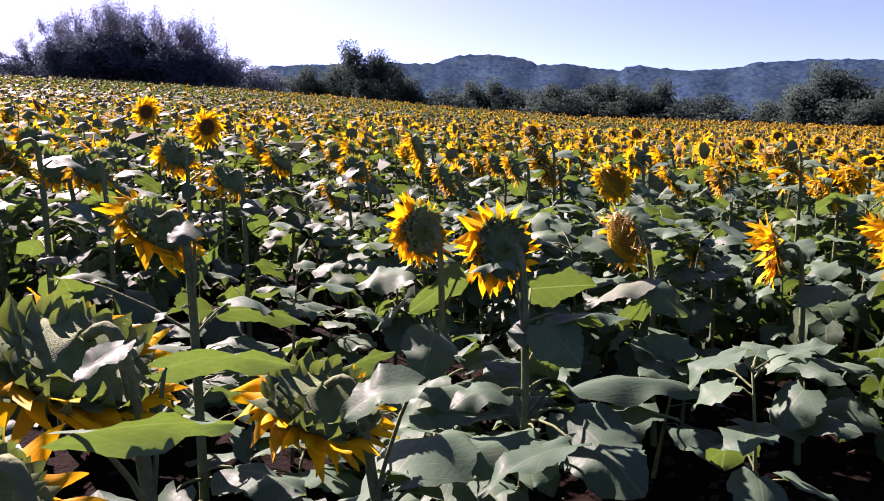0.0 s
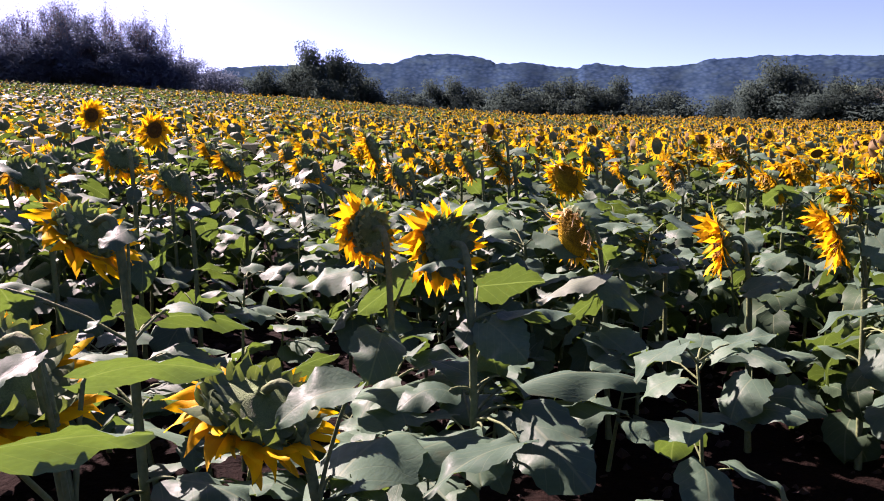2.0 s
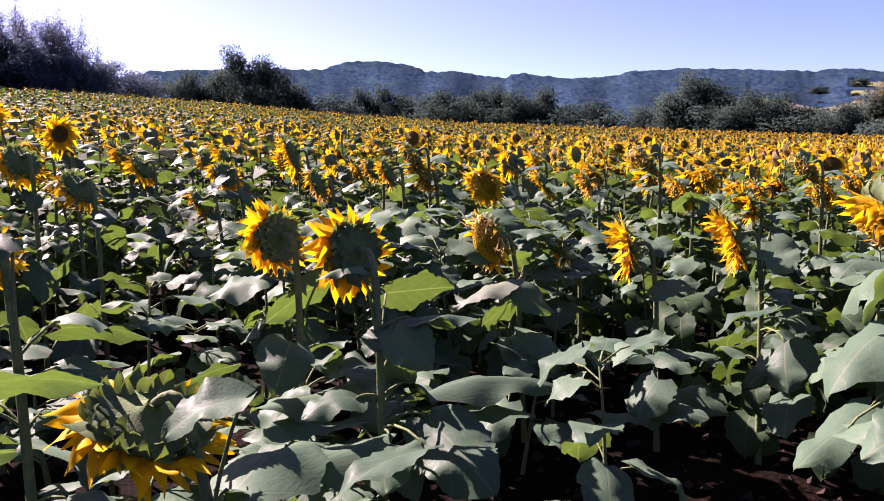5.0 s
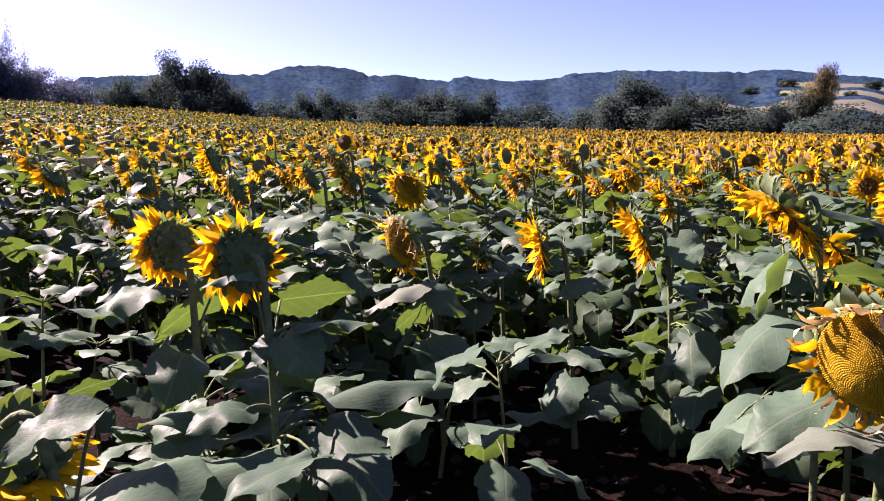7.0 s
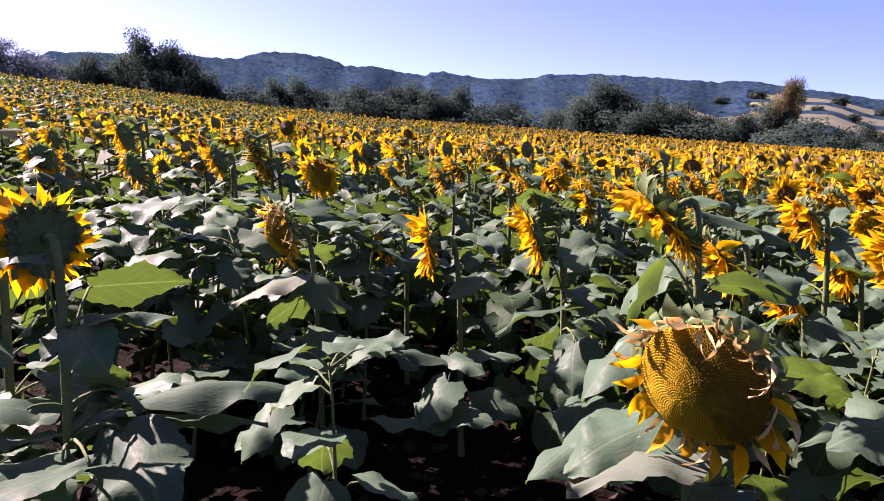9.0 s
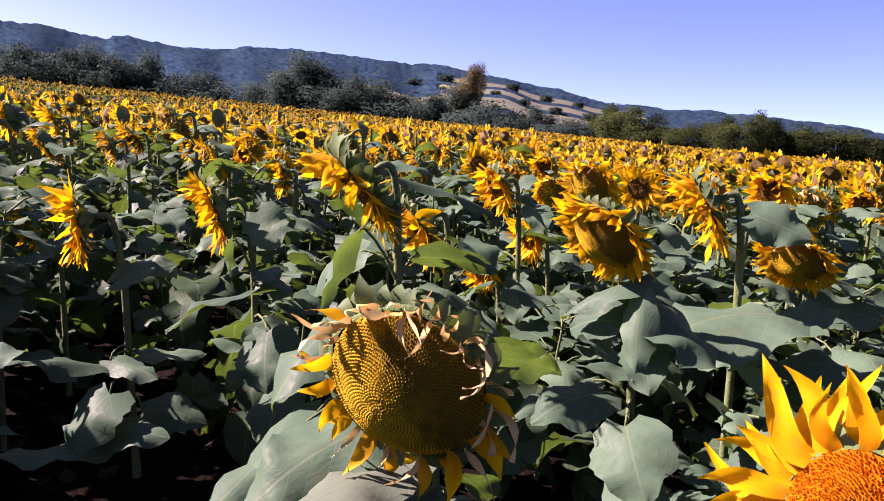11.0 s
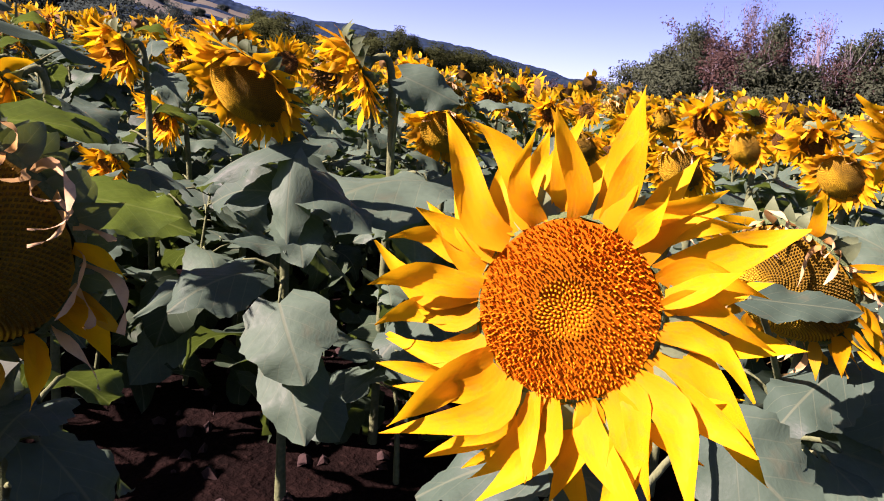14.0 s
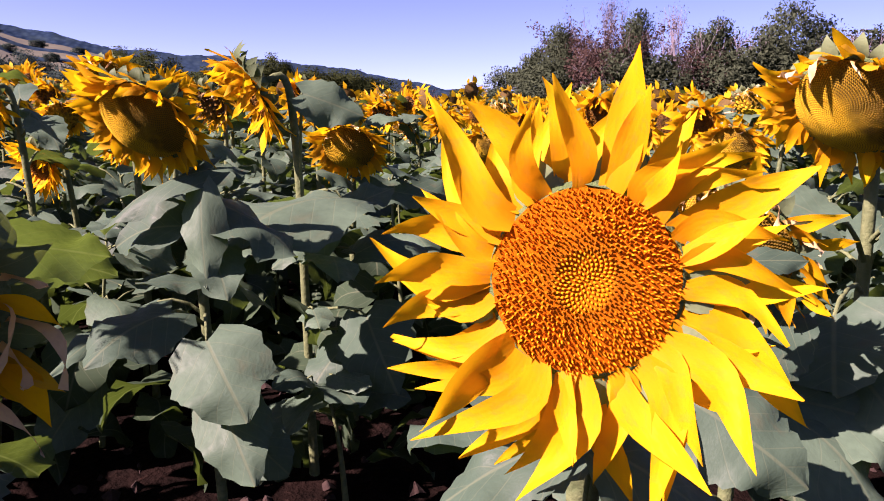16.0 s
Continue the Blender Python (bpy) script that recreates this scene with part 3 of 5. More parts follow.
DISCS_FEW = {k: disc_mesh(k, 700 if k == "mature" else 330, 6) for k in ("fresh", "mature", "dry")}
DISCS_FEW["young"] = DISCS_FEW["fresh"]
DISCS_FEW["ripe"] = DISCS_FEW["mature"]
DISCS_FEW["ruffled"] = DISCS_FEW["fresh"]
DISCS_FEW["wilted"] = DISCS_FEW["dry"]


def put_head(plant, m, kind, radius, seed, split, discs=DISCS):
    """The flower head at the pose m: its back, bracts, disc and petals."""
    rnd = random.Random(seed)
    head = part("head", RECEPTACLE, plant, m @ Matrix.Scale(radius, 4), HEAD_LABELS[kind])
    back = Matrix.Scale(1 / radius, 4)
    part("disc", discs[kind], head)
    part("calyx", (BRACTS_SHORT if kind in ("ripe", "mature") else BRACTS if discs is DISCS else BRACTS_FEW)[seed % 3], head, Matrix.Rotation(rnd.uniform(0, 6), 4, "Z"))
    if split:
        for look_of, variant, pm in petal_places(kind, radius, rnd):
            part("petal", PETAL_MESHES[look_of][variant], head, back @ pm, "withered petal" if look_of == "dry" else "")
    else:
        part("corolla", petals_mesh(kind, radius, seed), head, back)
    return head


PLANT_LABELS = {
    "young": "upright sunflower with a fresh open bloom in soil",
    "fresh": "sunflower with nodding yellow bloom and broad green leaves",
    "ruffled": "sunflower with a ruffled yellow bloom turned aside",
    "wilted": "sunflower with a hanging head of wilted brownish petals",
    "ripe": "sunflower with a nodding ochre seed head and yellow petals",
    "mature": "sunflower bent under a heavy ripening seed head",
}
PLANTS = {}


def leaf_pose(base, tip, wide, normal):
    """The pose that lays a blade from base to tip, wide times as wide as long, facing normal."""
    base, tip = Vector(base), Vector(tip)
    y = tip - base
    size = y.length
    y.normalize()
    x = y.cross(Vector(normal)).normalized()
    z = x.cross(y)
    w, h = size * wide, size * min(0.85, 0.25 + 0.50 * wide)
    return Matrix(((x[0] * w, y[0] * size, z[0] * h, base[0]), (x[1] * w, y[1] * size, z[1] * h, base[1]), (x[2] * w, y[2] * size, z[2] * h, base[2]), (0, 0, 0, 1)))


def stem_line(foot, centre, face, radius):
    """From the foot up, over the neck and into the back of the head."""
    f = Vector(face).normalized()
    back = Vector(centre) - f * radius * 0.6
    hook = 0.012 + 0.06 * max(0.0, -f.z)
    foot = Vector(foot)
    down = max(0.0, -f.z)
    aside = (foot - back) * Vector((1, 1, 0))
    neck = back - f * 0.07 * (1 - 0.6 * down) + aside.normalized() * 0.06 * down + Vector((0, 0, hook * 0.3 * (1 - 0.7 * down)))
    low = foot.lerp(neck, 0.72)
    low.xy = foot.xy.lerp(neck.xy, 0.55)
    return bezier(foot, foot.lerp(low, 0.4), foot.lerp(low, 0.75), low, 7)[:-1] + bezier(low, low.lerp(neck, 0.9) + Vector((0, 0, 0.02)), neck + Vector((0, 0, hook * 0.55 * (1 - 0.5 * down))), back, 8)


def along_line(line, z):
    for a, b in zip(line, line[1:]):
        if a.z <= z <= b.z:
            return a.lerp(b, (z - a.z) / max(1e-6, b.z - a.z))
    return line[len(line) // 2]


def random_leaf(line, top, n, rnd, foot_z, turn, share=None):
    """A leaf on its stalk somewhere up the stem: the stalk's line and the blade's ends, width and normal."""
    share = share or 0.32 + 0.68 * rnd.random() ** 0.8
    z = foot_z + (top - foot_z) * share
    at = along_line(line, z)
    w = turn + n * 2.4 + rnd.uniform(-0.4, 0.4)
    out = Vector((math.cos(w), math.sin(w), 0))
    stalk = rnd.uniform(0.07, 0.15) * (1.15 - 0.4 * share)
    base = at + out * stalk + Vector((0, 0, stalk * rnd.uniform(0.2, 0.7)))
    long = rnd.uniform(0.13, 0.27) * (1.12 - 0.30 * share)
    fall = rnd.uniform(-1.15, 0.15) + 0.4 * (share > 0.85)
    tip = base + (out + Vector((rnd.uniform(-0.3, 0.3), rnd.uniform(-0.3, 0.3), fall))).normalized() * long
    normal = Vector((rnd.uniform(-0.45, 0.45), rnd.uniform(-0.45, 0.45), 1)) + out * (-fall * 0.8)
    return bezier(at, at.lerp(base, 0.4) + Vector((0, 0, 0.02)), base + Vector((0, 0, 0.012)), base, 4), base, tip, rnd.uniform(0.72, 1.0), normal


def sunflower(key, centre, face, kind, radius, leaves, foot=None):
    """A near plant, its head's middle at centre; more leaves may be laid on it with blade()."""
    seed = len(PLANTS) + 7
    rnd = random.Random(seed)
    f = Vector(face).normalized()
    if foot is None:
        foot = (centre[0] - f.x * 0.20 + rnd.uniform(-0.04, 0.04), centre[1] - f.y * 0.20 + rnd.uniform(-0.04, 0.04))
    foot = Vector((foot[0], foot[1], height(*foot) - 0.02))
    plant = new("sunflower_plant")
    plant.location = foot
    tagged(plant, PLANT_LABELS[kind], "sunflower", "sunflowers in the field")
    line = stem_line(foot, centre, face, radius)
    pieces = [tube(line, [0.0145 - 0.0045 * i / len(line) + (0.004 if i == 0 else 0) for i in range(len(line))], 8)]
    PLANTS[key] = dict(plant=plant, foot=foot, line=line, pieces=pieces, rnd=rnd, kind=kind, centre=Vector(centre), radius=radius, leaves=leaves, seed=seed)
    head = frame_of(Vector(centre) - foot, f) @ Matrix.Rotation(rnd.uniform(-0.2, 0.2), 4, "Z")
    close = math.hypot(centre[0] - 0.7, centre[1] - 0.4)
    put_head(plant, head, kind, radius, seed, close < 2.9, DISCS if close < 2.5 else DISCS_FEW)


def add_blade(p, stalk, base, tip, wide, normal, pale):
    m = Matrix.Translation(-p["foot"]) @ leaf_pose(base, tip, wide, normal)
    part("leaf", p["rnd"].choice(LEAVES_PALE if pale else (LEAVES if (p["foot"].xy - Vector((0.6, 0.3))).length < 2.4 else LEAVES_FEW)), p["plant"], m, "pale dusty leaf" if pale else "")
    p["pieces"].append(tube(stalk, [0.0055, 0.0048, 0.0042, 0.0038, 0.003], 6))


def blade(key, base, tip, wide, normal, pale):
    """A leaf laid from base to tip, with a stalk from the plant's stem."""
    p = PLANTS[key]
    b = Vector(base)
    at = along_line(p["line"], min(b.z - 0.03, p["line"][7].z))
    if b.z > 0.75:
        SUNLIT.append(b.lerp(Vector(tip), 0.5))
    add_blade(p, bezier(at, at.lerp(b, 0.35) + Vector((0, 0, 0.05)), b + Vector((0, 0, 0.03)), b, 4), base, tip, wide, Vector(normal) + sun_dir * 0.5, pale)


def on_bare_strip(x, y):
    """Whether a place lies on the open strip of soil between two rows."""
    a, b, q = Vector((1.15, 4.0)), Vector((1.34, 2.2)), Vector((x, y))
    t = min(1.0, max(0.0, (q - a).dot(b - a) / (b - a).length_squared))
    return (a.lerp(b, t) - q).length < 0.46


SUNLIT = []          # middles of laid leaves that other leaves must not shade


def in_the_sun_of(q, reach):
    """Whether a leaf at q would shade a laid leaf that is kept lit."""
    for mid in SUNLIT:
        far = (q - mid).dot(sun_dir)
        if 0.06 < far < 1.6 and (q - mid - sun_dir * far).length < reach:
            return True
    return False


# places of the camera along its way
CAMERA_SPOTS = [Vector((0.0, 0.0, 1.5)), Vector((0.5, 0.1, 1.47)), Vector((0.9, 0.5, 1.39)), Vector((1.06, 0.65, 1.24))]


def hides_head(q):
    """Whether a leaf at q would hide a near head from the camera."""
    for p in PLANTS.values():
        for side in CAMERA_SPOTS:
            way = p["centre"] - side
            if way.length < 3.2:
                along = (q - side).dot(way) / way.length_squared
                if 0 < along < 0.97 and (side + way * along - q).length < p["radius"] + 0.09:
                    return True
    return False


def finish_plants():
    """The other leaves of each near plant, and its stem with the leaf stalks as one mesh."""
    for p in PLANTS.values():
        for n in range(p["leaves"] + 5):
            stalk, base, tip, wide, normal = random_leaf(p["line"], p["centre"].z - 0.05, n, p["rnd"], p["foot"].z, p["seed"])
            middle = base.lerp(tip, 0.5)
            if (middle - p["centre"]).length < p["radius"] + 0.13 or in_the_sun_of(middle, 0.18) or hides_head(middle) or middle.z < 0.7 and on_bare_strip(middle.x, middle.y) or middle.z < 0.55 and middle.x > 1.4:
                continue
            add_blade(p, stalk, base, tip, wide, normal, 0)
        v, f = joined(p["pieces"])
        part("stem", mesh("stem", [q - p["foot"] for q in v], f, STEM), p["plant"])


# ---- the near plants, each placed to fit the camera's view ----
sunflower("main", (1.501, 0.757, 1.114), (-0.95, -0.16, 0.22), "young", 0.059, 0)
sunflower("bigdisc", (1.454, 1.417, 1.026), (-0.78, -0.56, -0.28), "mature", 0.131, 3)
sunflower("near", (-0.391, 1.515, 0.920), (-0.40, 0.28, -0.87), "fresh", 0.092, 3, (-0.191, 1.465))
sunflower("leftA", (-0.701, 1.106, 1.127), (-0.52, 0.18, -0.83), "fresh", 0.096, 2, (-0.511, 1.076))
sunflower("leftD", (-0.63, 0.76, 1.07), (-0.6, 0.1, -0.78), "fresh", 0.066, 1)
sunflower("leftC", (-0.957, 1.920, 1.255), (-0.72, 0.2, -0.66), "fresh", 0.068, 7)
sunflower("fl4", (0.000, 2.205, 1.190), (-0.64, 0.75, -0.12), "fresh", 0.070, 4)
sunflower("fl5", (-0.285, 2.580, 1.190), (-0.70, 0.68, -0.15), "fresh", 0.066, 6)
sunflower("brown", (0.569, 3.355, 1.082), (-0.84, -0.42, -0.20), "mature", 0.108, 6)
sunflower("fl2", (0.754, 4.966, 1.267), (-0.6, -0.72, -0.35), "ripe", 0.1, 8)
sunflower("fl3", (1.213, 3.291, 1.064), (-0.97, 0.13, -0.15), "ruffled", 0.085, 5)
sunflower("fl3b", (1.122, 4.251, 0.945), (-0.9, 0.1, -0.35), "ruffled", 0.075, 6)
sunflower("fl6", (1.650, 3.162, 1.114), (-0.9, 0.2, -0.35), "ruffled", 0.09, 5)
sunflower("fl7", (1.831, 2.360, 1.267), (-0.66, 0.22, -0.68), "ruffled", 0.112, 5)
sunflower("fl7c", (2.197, 2.597, 1.107), (-0.7, 0.2, -0.6), "ruffled", 0.085, 5)
sunflower("fl11", (2.328, 1.855, 1.178), (-0.82, -0.08, -0.56), "ripe", 0.098, 4)
sunflower("m2", (2.824, 1.917, 1.256), (-0.6, 0.6, -0.5), "ruffled", 0.085, 5)
sunflower("m3", (3.227, 1.822, 1.078), (-0.78, -0.25, -0.55), "ripe", 0.085, 5)
sunflower("disc2", (2.111, 0.657, 1.035), (-0.82, 0.35, -0.45), "mature", 0.09, 4)
sunflower("fl13", (2.499, 0.465, 1.226), (-0.72, 0.38, -0.58), "ripe", 0.096, 5)
sunflower("n6", (3.355, 0.626, 1.112), (-0.9, 0.2, -0.3), "ripe", 0.062, 6)
sunflower("n6b", (4.157, 0.737, 1.175), (-0.9, 0.1, -0.35), "ruffled", 0.058, 6)
sunflower("n5", (5.251, 0.928, 1.146), (-0.95, -0.1, 0.05), "young", 0.055, 7)
sunflower("n9", (3.945, 0.955, 1.131), (-0.9, 0.2, -0.35), "ripe", 0.058, 6)
sunflower("n9b", (4.586, 1.405, 1.182), (-0.9, 0.1, -0.35), "ripe", 0.058, 6)
sunflower("m9", (2.786, 2.934, 1.235), (-0.85, 0.1, -0.35), "ruffled", 0.068, 6)
sunflower("n11", (3.147, 3.128, 0.980), (-0.85, 0.1, -0.3), "ruffled", 0.07, 5)
sunflower("m10", (2.937, 2.536, 1.271), (-0.85, -0.25, -0.35), "ripe", 0.08, 6)
sunflower("fl10", (3.442, 2.727, 1.250), (-0.8, -0.6, 0.0), "young", 0.048, 7)
sunflower("fl10b", (3.432, 3.953, 1.287), (-0.75, -0.65, 0.0), "young", 0.05, 7)
sunflower("m12", (4.274, 2.610, 1.258), (-0.85, -0.2, -0.1), "ruffled", 0.062, 7)
sunflower("j6", (3.208, 3.558, 0.721), (-0.8, -0.1, -0.3), "ruffled", 0.06, 5)
sunflower("m5", (3.827, 1.534, 1.058), (-0.85, 0.1, -0.45), "ripe", 0.062, 6)
sunflower("m4", (4.469, 1.504, 1.142), (-0.92, -0.1, -0.15), "ruffled", 0.058, 7)
sunflower("m6", (4.045, 1.112, 1.202), (-0.9, 0, -0.3), "ruffled", 0.062, 6)
sunflower("m7", (3.137, 1.016, 1.082), (-0.88, 0.1, -0.4), "ripe", 0.062, 6)
sunflower("m7b", (4.048, 1.486, 1.013), (-0.9, -0.2, 0.0), "young", 0.05, 5)
sunflower("m8", (5.094, 2.170, 1.137), (-0.9, 0, -0.25), "ruffled", 0.058, 7)
sunflower("m8b", (5.638, 2.136, 1.164), (-0.9, -0.1, -0.1), "young", 0.05, 7)
sunflower("h5", (-1.208, 5.162, 1.129), (-0.75, 0.2, -0.6), "wilted", 0.078, 7)
sunflower("h6", (-1.766, 5.640, 1.354), (-0.75, 0.2, -0.6), "ruffled", 0.08, 8)
sunflower("h8", (-0.720, 6.177, 1.460), (-0.85, 0.1, -0.3), "ruffled", 0.115, 8)
sunflower("h8b", (-0.388, 5.000, 1.269), (-0.8, 0.2, -0.4), "wilted", 0.078, 7)
sunflower("h4", (-1.516, 3.920, 1.286), (-0.7, 0.3, -0.65), "wilted", 0.078, 8)
sunflower("h11", (-1.932, 4.180, 1.415), (-0.7, 0.4, -0.6), "ruffled", 0.08, 8)
sunflower("h12", (-2.139, 3.613, 1.335), (-0.7, 0.3, -0.65), "wilted", 0.078, 8)
sunflower("h2", (-2.224, 5.364, 1.595), (-0.15, -0.97, 0.1), "young", 0.062, 8)
sunflower("h1", (-3.146, 6.254, 1.737), (-0.1, -0.98, 0.1), "young", 0.062, 8)
sunflower("j11", (0.087, 5.221, 1.346), (-0.8, 0.2, -0.4), "wilted", 0.078, 7)
sunflower("j1", (2.599, 7.239, 1.411), (-0.75, -0.3, -0.4), "mature", 0.1, 8)
sunflower("j10", (1.745, 6.004, 1.246), (-0.8, 0.1, -0.4), "wilted", 0.078, 8)
sunflower("j2", (2.727, 6.143, 1.250), (-0.85, -0.1, -0.35), "ruffled", 0.103, 8)
sunflower("j8", (1.469, 6.865, 1.384), (-0.85, 0.0, -0.3), "ruffled", 0.103, 8)

blade("leftA", (-0.546, 1.117, 1.124), (-0.369, 1.244, 1.107), 0.3, (-0.53, 0.73, 0.44), 0)
blade("leftA", (-0.525, 0.817, 1.133), (-0.387, 0.996, 1.088), 0.28, (-0.56, 0.70, 0.44), 0)
blade("near", (-0.153, 1.366, 1.026), (-0.299, 1.314, 0.979), 0.8, (0.08, -0.51, 0.86), 0)
blade("near", (-0.396, 1.779, 0.911), (-0.282, 1.916, 0.934), 0.5, (-0.46, 0.77, 0.44), 0)
blade("near", (-0.235, 1.522, 0.740), (-0.051, 1.969, 0.709), 0.45, (0.04, -0.43, 0.90), 0)
blade("leftC", (-0.819, 2.097, 0.986), (-0.585, 2.168, 0.942), 0.35, (-0.51, 0.74, 0.44), 0)
blade("leftC", (-1.237, 1.900, 1.108), (-1.099, 1.982, 1.088), 0.5, (0.19, -0.31, 0.93), 0)
blade("leftC", (-0.819, 1.873, 1.272), (-0.857, 1.794, 1.235), 0.9, (0.38, -0.79, 0.48), 0)
blade("leftA", (-0.563, 1.018, 1.189), (-0.590, 0.929, 1.161), 0.6, (0.39, -0.60, 0.70), 0)
blade("fl4", (0.131, 2.058, 0.987), (0.231, 1.928, 0.920), 0.85, (-0.07, -0.88, 0.47), 0)
blade("fl4", (0.089, 2.108, 0.973), (0.052, 2.039, 0.907), 0.9, (-0.01, -0.81, 0.58), 0)
blade("fl4", (0.040, 2.096, 1.157), (-0.089, 2.039, 1.142), 0.5, (0.02, -0.65, 0.76), 0)
blade("fl4", (0.107, 2.278, 1.047), (0.337, 2.461, 1.033), 0.55, (-0.36, 0.81, 0.46), 0)
blade("fl5", (-0.123, 2.578, 1.038), (-0.319, 2.528, 0.895), 0.6, (-0.43, 0.79, 0.45), 0)
blade("fl4", (0.228, 2.265, 0.719), (0.677, 2.321, 0.747), 0.36, (-0.03, -0.15, 0.99), 0)
blade("fl4", (0.210, 2.216, 0.668), (0.586, 2.261, 0.663), 0.3, (-0.34, 0.81, 0.47), 0)
blade("fl4", (0.121, 1.957, 0.681), (-0.156, 1.735, 0.692), 0.5, (0.02, -0.55, 0.84), 0)
blade("fl4", (0.211, 1.853, 0.707), (-0.035, 1.628, 0.682), 0.45, (-0.01, -0.48, 0.88), 0)
blade("fl4", (0.159, 2.198, 0.757), (-0.054, 2.318, 0.797), 0.5, (-0.00, -0.47, 0.88), 0)
blade("fl4", (0.229, 2.069, 0.709), (0.390, 1.785, 0.618), 0.7, (-0.09, -0.65, 0.76), 0)
blade("brown", (0.676, 3.209, 0.920), (0.379, 3.131, 0.815), 0.5, (-0.10, -0.63, 0.77), 1)
blade("brown", (0.696, 3.287, 0.811), (0.525, 3.191, 0.712), 0.9, (-0.33, 0.82, 0.47), 0)
blade("brown", (0.695, 3.301, 0.880), (0.859, 3.238, 0.755), 0.7, (-0.17, -0.73, 0.66), 0)
blade("brown", (0.685, 3.252, 0.653), (0.838, 2.975, 0.555), 0.7, (-0.16, -0.70, 0.70), 0)
blade("fl3", (1.283, 3.053, 0.587), (1.014, 3.058, 0.646), 0.4, (-0.17, -0.45, 0.88), 0)
blade("fl3", (1.261, 2.934, 0.537), (1.128, 2.821, 0.392), 0.95, (-0.32, -0.80, 0.51), 0)
blade("fl3", (1.324, 3.211, 0.842), (1.516, 3.143, 0.927), 0.6, (-0.26, -0.59, 0.77), 0)
blade("fl3", (1.283, 3.059, 0.608), (1.399, 2.888, 0.588), 0.5, (-0.14, -0.32, 0.94), 0)
blade("fl3", (1.237, 2.902, 0.418), (1.395, 2.725, 0.450), 0.6, (-0.24, -0.53, 0.81), 0)
blade("fl3", (1.217, 2.894, 0.376), (0.920, 2.803, 0.446), 0.5, (-0.16, -0.43, 0.89), 0)
blade("fl6", (1.731, 2.864, 0.848), (1.365, 2.642, 0.832), 0.34, (-0.10, -0.34, 0.93), 0)
blade("fl6", (1.782, 3.051, 1.113), (1.816, 2.917, 1.001), 0.95, (-0.32, -0.88, 0.35), 0)
blade("fl6", (1.652, 2.924, 1.031), (1.616, 2.861, 0.915), 0.6, (-0.28, 0.83, 0.48), 0)
blade("fl6", (1.857, 2.891, 0.708), (1.663, 2.850, 0.709), 0.6, (-0.20, -0.57, 0.79), 0)
blade("fl6", (1.850, 2.917, 0.448), (1.705, 2.710, 0.375), 0.8, (-0.23, -0.62, 0.75), 0)
blade("fl3", (1.402, 3.195, 0.571), (1.629, 3.143, 0.568), 0.4, (-0.10, -0.46, 0.88), 0)
blade("fl3", (1.381, 3.038, 0.418), (1.555, 2.888, 0.414), 0.75, (-0.17, -0.74, 0.65), 0)
blade("fl7", (1.832, 2.326, 1.147), (1.693, 2.295, 0.935), 0.36, (-0.23, 0.84, 0.50), 0)
blade("fl7", (2.034, 2.457, 1.286), (2.340, 2.365, 1.196), 0.22, (-0.13, -0.20, 0.97), 0)
blade("fl7", (2.057, 2.560, 1.327), (2.170, 2.492, 1.311), 0.6, (-0.28, -0.47, 0.84), 0)
blade("fl7", (2.079, 2.401, 1.041), (2.346, 2.330, 1.005), 0.35, (-0.16, 0.84, 0.52), 0)
blade("fl7", (2.003, 2.450, 1.060), (1.891, 2.621, 1.056), 0.5, (-0.17, -0.33, 0.93), 0)
blade("bigdisc", (1.563, 1.352, 1.080), (1.712, 1.354, 1.039), 0.5, (-0.16, 0.83, 0.53), 0)
blade("bigdisc", (1.489, 1.602, 0.883), (1.249, 1.597, 0.781), 0.75, (-0.32, -0.67, 0.67), 0)
blade("bigdisc", (1.535, 1.525, 0.842), (1.190, 1.420, 0.835), 0.46, (-0.38, -0.42, 0.82), 1)
blade("fl11", (2.391, 1.761, 1.029), (2.330, 1.711, 0.816), 0.45, (-0.73, -0.59, 0.34), 0)
blade("m2", (2.895, 1.674, 0.958), (2.498, 1.805, 0.891), 0.8, (-0.31, -0.20, 0.93), 0)
blade("fl11", (2.430, 1.766, 1.070), (2.292, 1.972, 0.945), 0.4, (-0.39, -0.35, 0.85), 0)
blade("fl11", (2.285, 1.680, 0.714), (2.190, 1.520, 0.600), 1.0, (-0.53, -0.41, 0.74), 0)
blade("fl11", (2.421, 1.831, 0.935), (2.379, 2.015, 0.887), 0.8, (-0.48, -0.44, 0.76), 0)
blade("fl11", (2.412, 1.937, 0.724), (2.075, 1.917, 0.679), 0.28, (-0.41, -0.43, 0.80), 0)
blade("fl11", (2.390, 1.750, 0.814), (2.255, 1.836, 0.836), 0.6, (-0.27, -0.23, 0.93), 0)
blade("fl11", (2.300, 1.671, 0.598), (2.198, 1.511, 0.453), 0.7, (-0.51, -0.39, 0.77), 0)
blade("m2", (2.857, 1.773, 1.250), (2.940, 1.622, 1.190), 0.75, (-0.83, -0.46, 0.32), 0)
blade("m2", (2.972, 1.726, 0.895), (3.148, 1.618, 0.968), 0.6, (-0.47, -0.23, 0.85), 0)
blade("m2", (2.959, 1.738, 0.861), (2.763, 1.831, 0.771), 0.7, (-0.43, -0.26, 0.86), 0)
blade("m2", (2.977, 1.672, 0.777), (3.165, 1.507, 0.792), 0.7, (-0.46, -0.20, 0.87), 0)
blade("m2", (2.924, 1.629, 0.530), (2.715, 1.702, 0.419), 0.7, (-0.59, -0.33, 0.73), 0)
blade("m2", (2.950, 1.623, 0.594), (2.751, 1.441, 0.463), 0.8, (-0.62, -0.29, 0.73), 0)
